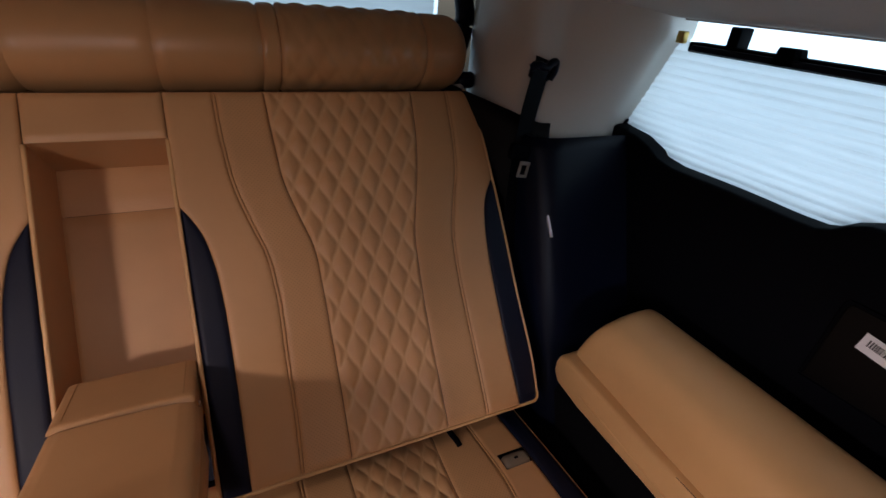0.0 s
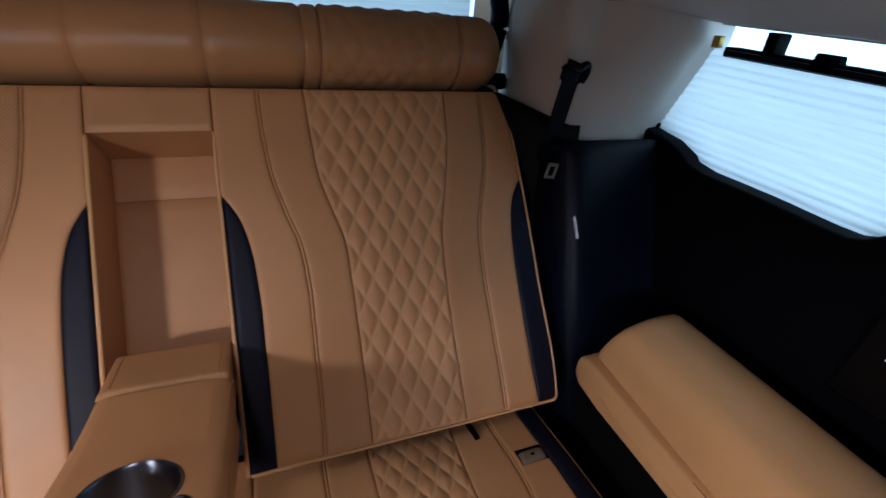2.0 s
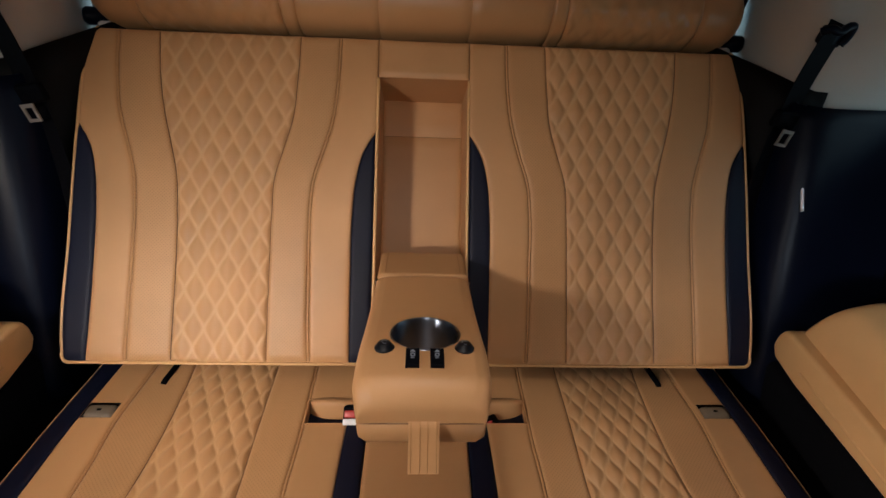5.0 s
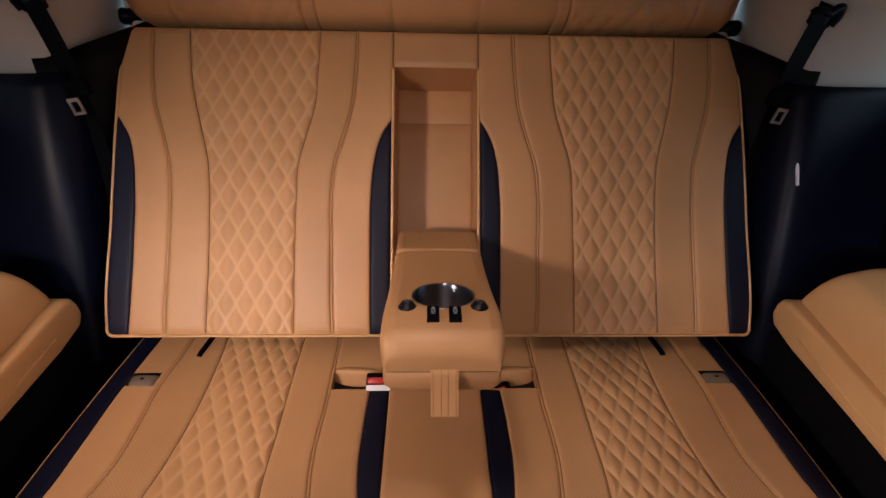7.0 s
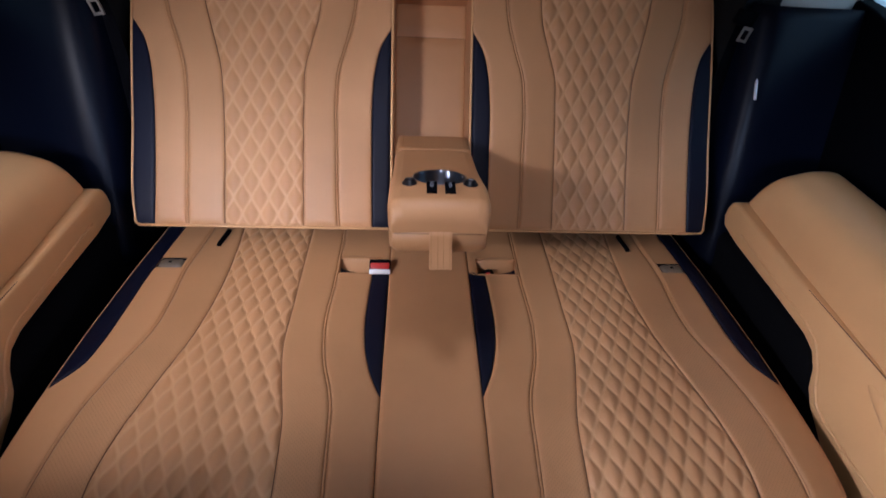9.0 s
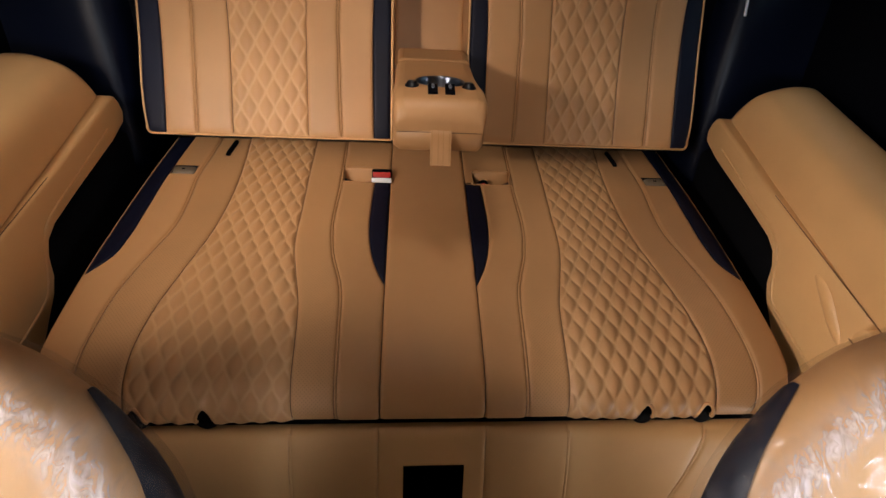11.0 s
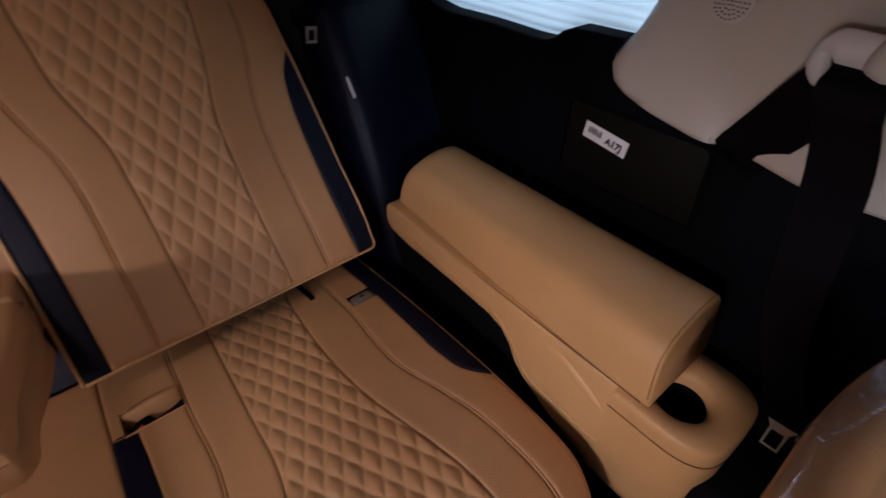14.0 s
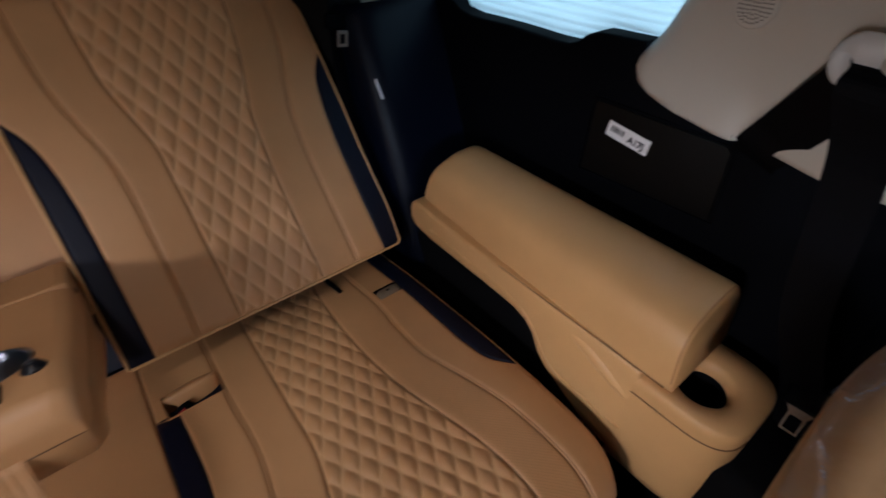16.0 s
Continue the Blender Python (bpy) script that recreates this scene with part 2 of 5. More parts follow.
def film_material():
    """Thin clear wrapping film with creases."""
    m = bpy.data.materials.new("clear_film")
    m.use_nodes = True
    n, l = m.node_tree.nodes, m.node_tree.links
    n.remove(n["Principled BSDF"])
    tp, gl, mx = n.new("ShaderNodeBsdfTransparent"), n.new("ShaderNodeBsdfGlossy"), n.new("ShaderNodeMixShader")
    tp.inputs[0].default_value = (0.95, 0.95, 0.92, 1)
    gl.inputs["Roughness"].default_value = 0.14
    gl.inputs["Color"].default_value = (0.84, 0.88, 1.0, 1)
    co = n.new("ShaderNodeTexCoord")
    w, v = n.new("ShaderNodeTexNoise"), n.new("ShaderNodeTexNoise")
    w.inputs["Scale"].default_value, w.inputs["Detail"].default_value, w.inputs["Distortion"].default_value = 11, 5, 2.4
    v.inputs["Scale"].default_value, v.inputs["Detail"].default_value, v.inputs["Distortion"].default_value = 30, 4, 2.0
    l.new(co.outputs["Object"], w.inputs["Vector"])
    l.new(co.outputs["Object"], v.inputs["Vector"])
    b1, b2 = n.new("ShaderNodeBump"), n.new("ShaderNodeBump")
    b1.inputs["Strength"].default_value, b1.inputs["Distance"].default_value = 0.7, 0.012
    b2.inputs["Strength"].default_value, b2.inputs["Distance"].default_value = 0.35, 0.004
    l.new(w.outputs["Fac"], b1.inputs["Height"])
    l.new(v.outputs["Fac"], b2.inputs["Height"])
    l.new(b1.outputs[0], b2.inputs["Normal"])
    l.new(b2.outputs[0], gl.inputs["Normal"])
    fr = n.new("ShaderNodeFresnel")
    fr.inputs[0].default_value = 1.6
    l.new(b2.outputs[0], fr.inputs["Normal"])
    k = n.new("ShaderNodeMath")
    k.operation = "MULTIPLY_ADD"
    k.inputs[1].default_value, k.inputs[2].default_value = 0.06, 0.005
    l.new(fr.outputs[0], k.inputs[0])
    l.new(k.outputs[0], mx.inputs[0])
    l.new(tp.outputs[0], mx.inputs[1])
    l.new(gl.outputs[0], mx.inputs[2])
    # milky where the film is gathered into small folds, which the attribute "crumple" marks; the bluish white also
    # paints in their window sheen
    hz, through_light, milk, fin = n.new("ShaderNodeBsdfDiffuse"), n.new("ShaderNodeBsdfTranslucent"), n.new("ShaderNodeMixShader"), n.new("ShaderNodeMixShader")
    hz.inputs["Color"].default_value = through_light.inputs["Color"].default_value = (0.84, 0.84, 0.92, 1)
    milk.inputs[0].default_value = 0.45
    l.new(hz.outputs[0], milk.inputs[1])
    l.new(through_light.outputs[0], milk.inputs[2])
    at, fold, cl = n.new("ShaderNodeAttribute"), n.new("ShaderNodeTexNoise"), n.new("ShaderNodeMapRange")
    at.attribute_name = "crumple"
    stretch = n.new("ShaderNodeMapping")
    stretch.inputs["Scale"].default_value = (1.5, 0.55, 0.45)
    l.new(co.outputs["Object"], stretch.inputs["Vector"])
    fold.inputs["Scale"].default_value, fold.inputs["Detail"].default_value, fold.inputs["Distortion"].default_value = 70, 6, 3.0
    l.new(stretch.outputs[0], fold.inputs["Vector"])
    cl.inputs["From Min"].default_value, cl.inputs["From Max"].default_value = 0.36, 0.70
    cl.inputs["To Min"].default_value, cl.inputs["To Max"].default_value = 0.12, 0.80
    l.new(fold.outputs["Fac"], cl.inputs["Value"])
    hm = n.new("ShaderNodeMath")
    hm.operation = "MULTIPLY"
    l.new(cl.outputs[0], hm.inputs[0])
    l.new(at.outputs["Fac"], hm.inputs[1])
    l.new(hm.outputs[0], fin.inputs[0])
    l.new(mx.outputs[0], fin.inputs[1])
    l.new(milk.outputs[0], fin.inputs[2])
    l.new(fin.outputs[0], n["Material Output"].inputs[0])
    return m


blind_cloth, clear_film = blind_material(), film_material()


# ---------------------------------------------------------------- mesh tools
def thing(name, label, category, group="", at=(0, 0, 0)):
    ob = new(name)
    ob.empty_display_size = 0.05
    ob.location = at
    bpy.context.view_layer.update()
    return tagged(ob, label, category, group)


def link(name, me, mat, parent=None, label="", smooth=True):
    me.materials.append(mat)
    if smooth:
        me.polygons.foreach_set("use_smooth", np.ones(len(me.polygons), dtype=bool))
    ob = new(name, me)
    if parent is not None:
        ob.parent = parent
        top = parent
        shift = Vector((0, 0, 0))
        while top is not None:
            shift += top.location
            top = top.parent
        ob.location = -shift
    if label:
        ob["label"] = label
    return ob


def part(name, bm, mat, parent=None, label="", smooth=True):
    me = bpy.data.meshes.new(name)
    bm.to_mesh(me)
    bm.free()
    return link(name, me, mat, parent, label, smooth)


def grid_mesh(name, P, uv=None, keep=None, closed=False):
    """A mesh from an array of points, rows by columns."""
    r, c = P.shape[:2]
    idx = np.arange(r * c).reshape(r, c)
    if closed:
        idx = np.concatenate([idx, idx[:, :1]], 1)
    q = np.stack([idx[:-1, :-1], idx[:-1, 1:], idx[1:, 1:], idx[1:, :-1]], -1)
    if keep is not None:
        q = q[keep]
    q = q.reshape(-1, 4)
    me = bpy.data.meshes.new(name)
    me.from_pydata(P.reshape(-1, 3).tolist(), [], q.tolist())
    if uv is not None:
        lay = me.uv_layers.new(name="UVMap")
        lay.data.foreach_set("uv", uv.reshape(-1, 2)[q.ravel()].ravel())
    me.update()
    return me


def loft(rings, caps=(True, True)):
    """A closed skin through rings of equally many points."""
    bm = bmesh.new()
    vs = [[bm.verts.new(p) for p in ring] for ring in rings]
    for a, b in zip(vs, vs[1:]):
        for i in range(len(a)):
            j = (i + 1) % len(a)
            bm.faces.new((a[i], a[j], b[j], b[i]))
    if caps[0]:
        bm.faces.new(list(reversed(vs[0])))
    if caps[1]:
        bm.faces.new(vs[-1])
    bmesh.ops.recalc_face_normals(bm, faces=bm.faces)
    return bm


def box(x0, x1, y0, y1, z0, z1, r=0.004, seg=3):
    bm = bmesh.new()
    bmesh.ops.create_cube(bm, size=1)
    for v in bm.verts:
        v.co = Vector(((x0 + x1) / 2 + v.co.x * (x1 - x0), (y0 + y1) / 2 + v.co.y * (y1 - y0), (z0 + z1) / 2 + v.co.z * (z1 - z0)))
    if r:
        bmesh.ops.bevel(bm, geom=bm.edges[:], offset=r, segments=seg, profile=0.5, affect="EDGES")
    return bm


def extrude(profile, x0, x1, r=0.004, seg=3, axis="x"):
    """A prism over a profile of (y, z) points along x, or of (x, y) points along z, with rounded edges."""
    bm = bmesh.new()
    if axis == "x":
        a, b = [(x0, y, z) for y, z in profile], [(x1, y, z) for y, z in profile]
    else:
        a, b = [(x, y, x0) for x, y in profile], [(x, y, x1) for x, y in profile]
    va, vb = [bm.verts.new(p) for p in a], [bm.verts.new(p) for p in b]
    n = len(va)
    bm.faces.new(list(reversed(va)))
    bm.faces.new(vb)
    for i in range(n):
        bm.faces.new((va[i], va[(i + 1) % n], vb[(i + 1) % n], vb[i]))
    bmesh.ops.recalc_face_normals(bm, faces=bm.faces)
    if r:
        sharp = [e for e in bm.edges if len(e.link_faces) == 2 and e.calc_face_angle(0) > 0.5]
        bmesh.ops.bevel(bm, geom=sharp, offset=r, segments=seg, profile=0.5, affect="EDGES", clamp_overlap=True)
    return bm


def tube(points, radius, sides=8):
    """A round cord along points."""
    pts = [Vector(p) for p in points]
    rings = []
    up = Vector((0.13, 0.21, 0.97))
    for i, p in enumerate(pts):
        d = (pts[min(i + 1, len(pts) - 1)] - pts[max(i - 1, 0)]).normalized()
        a = d.cross(up).normalized()
        b = d.cross(a).normalized()
        rings.append([p + radius * (math.cos(2 * math.pi * k / sides) * a + math.sin(2 * math.pi * k / sides) * b) for k in range(sides)])
    return loft(rings)


def ribbon(points, across, width, thick):
    """A flat band along points; across: its sideways direction, one for all points or one for each."""
    pts = [Vector(p) for p in points]
    ac = [Vector(a).normalized() for a in (across if isinstance(across[0], (tuple, list, Vector)) else [across] * len(pts))]
    rings = []
    for i, p in enumerate(pts):
        d = (pts[min(i + 1, len(pts) - 1)] - pts[max(i - 1, 0)]).normalized()
        nrm = d.cross(ac[i]).normalized()
        w, t = ac[i] * width / 2, nrm * thick / 2
        rings.append([p - w - t, p + w - t, p + w * 1.01, p + w + t, p - w + t, p - w * 1.01])
    return loft(rings)


def smooth_path(points, n=8):
    """Catmull-Rom through points."""
    P = [Vector(p) for p in points]
    out = []
    for i in range(len(P) - 1):
        a, b, c, d = P[max(i - 1, 0)], P[i], P[i + 1], P[min(i + 2, len(P) - 1)]
        for k in range(n):
            t = k / n
            out.append(0.5 * ((2 * b) + (c - a) * t + (2 * a - 5 * b + 4 * c - d) * t * t + (3 * b - a - 3 * c + d) * t**3))
    out.append(P[-1])
    return out


def disc_rings(centre, axis, profile, sides=32):
    """A turned body: profile of (radius, height along axis)."""
    a = Vector(axis).normalized()
    u = a.orthogonal().normalized()
    v = a.cross(u)
    c = Vector(centre)
    return [[c + a * h + r * (math.cos(2 * math.pi * k / sides) * u + math.sin(2 * math.pi * k / sides) * v) for k in range(sides)] for r, h in profile]


def curve(table):
    """A smooth function through (at, value) pairs."""
    t = sorted(table)
    xs, ys = np.array([a for a, _ in t]), np.array([b for _, b in t])
    m = np.gradient(ys, xs) if len(xs) > 2 else np.full(len(xs), (ys[1] - ys[0]) / (xs[1] - xs[0]))

    def f(s):
        s = np.clip(np.asarray(s, float), xs[0], xs[-1])
        i = np.clip(np.searchsorted(xs, s) - 1, 0, len(xs) - 2)
        h = xs[i + 1] - xs[i]
        k = (s - xs[i]) / h
        return (2 * k**3 - 3 * k**2 + 1) * ys[i] + (k**3 - 2 * k**2 + k) * h * m[i] + (-2 * k**3 + 3 * k**2) * ys[i + 1] + (k**3 - k**2) * h * m[i + 1]

    return f


def quilt(x, s, dx, dy, straight=0.3):
    """Height of a quilt of tall leaf-shaped diamonds, 0 in the stitching to 1."""
    f = np.mod(s / dy, 1.0)
    tri = 4 * np.abs(f - 0.5) - 1
    c = np.cos(2 * np.pi * f)
    Z = straight * tri + (1 - straight) * c
    n0 = np.floor(x / (dx / 2))
    best_a, best_b = np.full(x.shape, -1e9), np.full(x.shape, 1e9)
    for k in (-1, 0, 1, 2):
        n = n0 + k
        line = n * dx / 2 + np.where(np.mod(n, 2) == 0, 1, -1) * dx / 4 * Z
        best_a = np.where(line <= x, np.maximum(best_a, line), best_a)
        best_b = np.where(line > x, np.minimum(best_b, line), best_b)
    w = np.clip(best_b - best_a, 1e-6, dx)
    p = (x - best_a) / w
    q = np.sin(np.pi * p) ** 1.15 * (w / dx) ** 0.7
    return np.clip((q - 0.14) / 0.86, 0, 1)


def panel(name, place, left, right, s0, s1, mat, parent, label="", crown=0.0042, edge=0.0065, nx=18, step=0.006, puff=None, ends=(True, True), hole=None, bulge=0.0):
    """A stuffed leather panel between the seams left(s) and right(s); place(x, s, h) lays it into the world."""
    ns = max(6, int((s1 - s0) / step))
    s = np.linspace(s0, s1, ns + 1)
    k = 0.5 - 0.5 * np.cos(np.pi * np.linspace(0, 1, nx + 1)) if puff is None else np.linspace(0, 1, nx + 1)
    L, R = left(s), right(s)
    X = L[:, None] + (R - L)[:, None] * k[None, :]
    S = np.repeat(s[:, None], nx + 1, 1)
    wide = np.maximum((R - L)[:, None], 1e-6)
    d = np.minimum(X - L[:, None], R[:, None] - X)
    if ends[0]:
        d = np.minimum(d, S - s0)
    if ends[1]:
        d = np.minimum(d, s1 - S)
    e = np.minimum(edge, wide / 2)
    q = np.clip(d / np.maximum(e, 1e-6), 0, 1)
    H = crown * np.sqrt(np.clip(1 - (1 - q) ** 2, 0, 1)) * np.minimum(1, wide / (2 * edge) + 0.2) + bulge * np.sin(np.pi * k)[None, :]
    if puff is not None:
        H = H * 0.75 + puff[2] * quilt(np.abs(X) - puff[3], S - puff[4], puff[0], puff[1], puff[5]) * np.clip(d / 0.006, 0, 1)
    P = place(X, S, H)
    keep = None
    if hole is not None:
        xm, sm = (X[:-1, :-1] + X[1:, 1:]) / 2, (S[:-1, :-1] + S[1:, 1:]) / 2
        keep = ~hole(xm, sm)
    me = grid_mesh(name, P, np.stack([X, S], -1), keep)
    if puff is not None:
        lay = me.attributes.new("stitch", "FLOAT", "POINT")
        lay.data.foreach_set("value", np.clip(1 - 3.0 * quilt(np.abs(X) - puff[3], S - puff[4], puff[0], puff[1], puff[5]), 0, 1).ravel())
    return link(name, me, mat, parent, label)


def const(v):
    return lambda s: np.full(np.shape(s), v)


def mirror(f):
    return lambda s: -f(s)


# ---------------------------------------------------------------- the shell of the cabin
def structure(name, bm, mat, label="", category="", smooth=False):
    return tagged(part(name, bm, mat, None, "", smooth), label, category, "", "structure")


structure("floor", box(-1.0, 1.0, -2.62, 1.0, -0.05, 0.0, 0), carpet, "black carpeted cabin floor under the seats", "floor")
structure("wall_front", box(-1.0, 1.0, -2.68, -2.62, -0.05, 1.4, 0), dark_lining, "plain dark wall that closes the cabin", "wall")
structure("wall_rear_lower", box(-0.92, 0.92, 0.66, 0.72, -0.05, 0.80, 0), black_plastic, "black trim under the rear window", "wall")


def roof_height(x, y):
    k = np.clip((0.42 - y) / 0.62, 0, 1)
    return 1.034 + 0.133 * np.maximum(0, 1 - np.abs(x / 0.83) ** 2.4) * (0.12 + 0.88 * k * k * (3 - 2 * k))


gx, gy = np.meshgrid(np.linspace(-0.95, 0.95, 77), np.linspace(-2.64, 0.68, 121))
rz = roof_height(gx, gy)
rp = np.stack([gx, gy, rz], -1)
roof = link("ceiling", grid_mesh("ceiling", rp), roof_cloth)
tagged(roof, "cream cloth roof lining, curved down to the sides", "ceiling", "", "structure")
roof_solid = roof.modifiers.new("thick", "SOLIDIFY")
roof_solid.thickness, roof_solid.offset = 0.03, 1.0


def side_trim(side):
    """The black trim wall of one side with the window opening, as a prism over its outline."""
    outline = [(-0.70, 0.0), (0.34, 0.0), (0.34, 0.845), (0.245, 0.845), (0.215, 0.842), (0.165, 0.836), (0.130, 0.826), (0.105, 0.812), (0.07, 0.806),
               (-0.04, 0.808), (-0.14, 0.806), (-0.168, 0.807), (-0.185, 0.814), (-0.20, 0.826), (-0.222, 0.835), (-0.305, 0.838), (-0.300, 0.815),
               (-0.315, 0.795), (-0.345, 0.775), (-0.40, 0.765), (-0.47, 0.756), (-0.56, 0.750), (-0.70, 0.748)]
    x0, x1 = sorted((side * 0.845, side * 0.905))
    return extrude(outline, x0, x1, 0.006, 3)


structure("wall_right", side_trim(1), black_plastic, "black plastic side trim below the window", "wall", True)
structure("wall_left", side_trim(-1), black_plastic, "black plastic side trim below the window", "wall", True)
for side, nm in ((1, "wall_right_front"), (-1, "wall_left_front")):
    x0, x1 = sorted((side * 0.87, side * 0.93))
    structure(nm, box(x0, x1, -2.62, -0.70, -0.05, 1.15, 0), black_plastic, "black door lining beside the second row", "wall")
    structure(nm.replace("front", "over_window"), box(x0, x1, -0.72, 0.7, 1.031, 1.15, 0), roof_cloth, "cream lining over the side window", "wall")
    structure(nm.replace("front", "rear_corner"), box(x0, x1, 0.22, 0.72, -0.05, 1.15, 0), black_plastic, "black trim at the rear corner", "wall")


def plan_wall(plan, z0, z1, lean=0.0, n=24):
    """A sheet that follows a plan of (x, y) points from z0 to z1; lean moves its foot towards -y."""
    pts = smooth_path([(x, y, 0) for x, y in plan], 6)
    zs = np.linspace(z0, z1, n)
    rows = []
    for z in zs:
        k = (z1 - z) / (z1 - z0)
        rows.append([(p.x, p.y - lean * k, z) for p in pts])
    return np.array(rows)


for side in (1, -1):
    tag = "right" if side > 0 else "left"
    # cream pillar trim behind the side window, curving back to the rear window
    P = plan_wall([(side * x, y) for x, y in ((0.91, 0.245), (0.86, 0.236), (0.80, 0.224), (0.73, 0.232), (0.68, 0.250), (0.645, 0.278), (0.634, 0.36), (0.652, 0.45), (0.72, 0.555), (0.80, 0.645))], 0.80, 1.10, 0.0)
    # the window's rear edge slopes forward to the top
    lift = np.clip((P[..., 2] - 0.84) / 0.17, 0, 1)
    near = np.clip((np.abs(P[..., 0]) - 0.70) / 0.12, 0, 1)
    P[..., 1] -= 0.075 * lift * near
    ob = link("pillar_trim_rear_" + tag, grid_mesh("pillar", P), cream_plastic)
    tagged(ob, "cream plastic rear pillar trim beside the blind", "pillar trim", "", "structure")
    m = ob.modifiers.new("thick", "SOLIDIFY")
    m.thickness, m.offset = 0.012, -1.0 * side
    # black lower trim of the rear pillar, leaning forward to its foot
    P = plan_wall([(side * x, y) for x, y in ((0.872, 0.190), (0.845, 0.196), (0.80, 0.200), (0.73, 0.200), (0.685, 0.203), (0.662, 0.218), (0.652, 0.26), (0.650, 0.40))], 0.30, 0.826, 0.20)
    ob = link("pillar_trim_lower_" + tag, grid_mesh("pillar_lower", P), gloss_black)
    tagged(ob, "glossy black lower pillar trim beside the rear seat", "pillar trim", "", "structure")
    m = ob.modifiers.new("thick", "SOLIDIFY")
    m.thickness, m.offset = 0.012, -1.0 * side
    # slim bright tube standing for the highlight on the corner of the trim
    if side > 0:
        edge = smooth_path([(0.6690, 0.232, 0.818), (0.6690, 0.201, 0.772), (0.6690, 0.182, 0.742), (0.6685, 0.154, 0.705), (0.6675, 0.127, 0.668)], 6)
        tagged(part("trim_edge_" + tag, tube(edge, 0.0030, 10), highlight_silver), "slim bright tube for the highlight on the pillar trim", "trim", "", "structure")
    # black panel behind the seat belt
    P = plan_wall([(side * x, y) for x, y in ((0.70, 0.238), (0.655, 0.252), (0.61, 0.30), (0.56, 0.40))], 0.0, 0.845, 0.10)
    P[..., 2] += np.clip((0.68 - np.abs(P[..., 0])) * 0.35, 0, 0.05) * (P[..., 2] > 0.80)
    ob = link("belt_backing_" + tag, grid_mesh("belt_backing", P), brown_black)
    tagged(ob, "black panel behind the seat belt", "panel", "", "structure")
    m = ob.modifiers.new("thick", "SOLIDIFY")
    m.thickness, m.offset = 0.01, -1.0 * side
    # wheel arch cover below the side armrest
    x0, x1 = sorted((side * 0.668, side * 0.85))
    structure("wheel_arch_cover_" + tag, box(x0, x1, -0.74, 0.17, 0.0, 0.40, 0.02, 4), carpet, "black carpeted wheel arch cover", "panel", True)

# cream pillar trim in front of the side window, with a fold down its middle
for side in (1, -1):
    tag = "right" if side > 0 else "left"
    rows = []
    for z in np.linspace(0.745, 1.10, 30):
        k = (z - 0.745) / 0.355
        back = float(np.interp(z, [0.79, 0.805, 0.82, 0.86, 1.01, 1.10], [-0.291, -0.293, -0.299, -0.327, -0.392, -0.428]))
        front = -0.695 + 0.035 * math.sin(min(1, k * 1.2) * math.pi) + 0.02 * k
        row = []
        for q in np.linspace(0, 1, 40):
            y = back + (front - back) * q
            fold = -0.468 - 0.105 * np.clip((z - 0.77) / 0.15, 0, 1.4)
            x = 0.852 - 0.012 * np.clip((back - y) / 0.02, 0, 1) - 0.034 * np.clip((back - y) / 0.16, 0, 1)
            x += 0.020 * np.clip((fold - y) / 0.012, 0, 1) - 0.042 * np.clip((fold - y) / 0.12, 0, 1)
            x -= 0.03 * k
            row.append((side * x, y, z))
        rows.append(row)
    P = np.array(rows)
    yy = P[..., 1]
    floor_z = np.interp(-yy, [0.290, 0.296, 0.31, 0.33, 0.378, 0.446, 0.56, 0.70], [0.812, 0.802, 0.788, 0.777, 0.767, 0.763, 0.762, 0.766])
    P[..., 2] = np.maximum(P[..., 2], floor_z)
    ob = link("pillar_trim_front_" + tag, grid_mesh("pillar_front", P), cream_plastic)
    tagged(ob, "cream plastic pillar trim in front of the blind", "pillar trim", "", "structure")
    m = ob.modifiers.new("thick", "SOLIDIFY")
    m.thickness, m.offset = 0.01, -1.0 * side

# speaker slots high on the cream pillar
grille = thing("speaker_grille", "round cream speaker grille in the pillar trim", "speaker grille", at=(0.80, -0.44, 0.91))
part("plate", loft(disc_rings((0.797, -0.442, 0.913), (-1, 0, 0.12), [(0.0225, 0), (0.0222, 0.0006), (0.0205, 0.001)], 28)), cream_plastic, grille)
dots = bmesh.new()
for ring in range(5):
    for k in range(max(1, ring * 6)):
        a = 2 * math.pi * k / max(1, ring * 6)
        y, z = -0.442 + 0.0041 * ring * math.cos(a), 0.913 + 0.0041 * ring * math.sin(a)
        dots.faces.new([dots.verts.new((0.7953 + 0.12 * (z - 0.913), y + 0.0011 * math.cos(q), z + 0.0011 * math.sin(q))) for q in np.linspace(0, 2 * math.pi, 9)[:-1]])
part("holes", dots, brown_black, grille, "rows of small round holes", False)


# ---------------------------------------------------------------- windows and blinds
def pleated_blind(name, label, origin, along, up, length, height, pleats, shear=0.0):
    """A hanging pleated blind; along and up are unit directions, shear slides the top along."""
    o, a, u = Vector(origin), Vector(along), Vector(up)
    nrm = a.cross(u).normalized()
    th = thing(name, label, "window blind", at=tuple(o))
    na, per = 40, 4
    for q in range(pleats):
        rows = []
        for j in range(per + 1):
            f = (q + j / per) / pleats
            zig = abs(j / per - 0.5) * 2 - 0.5
            row = []
            for i in range(na + 1):
                g = i / na
                w = 0.0016 * noise.noise((g * 9, f * 30, 3.1))
                row.append(tuple(o + a * (g * length + shear * f) + u * (f * height + 0.0016 * noise.noise((g * 7, f * 14, 9.0))) + nrm * (zig * 0.0035 + w)))
            rows.append(row)
        link("pleat", grid_mesh("pleat", np.array(rows)), blind_cloth, th)
    return th


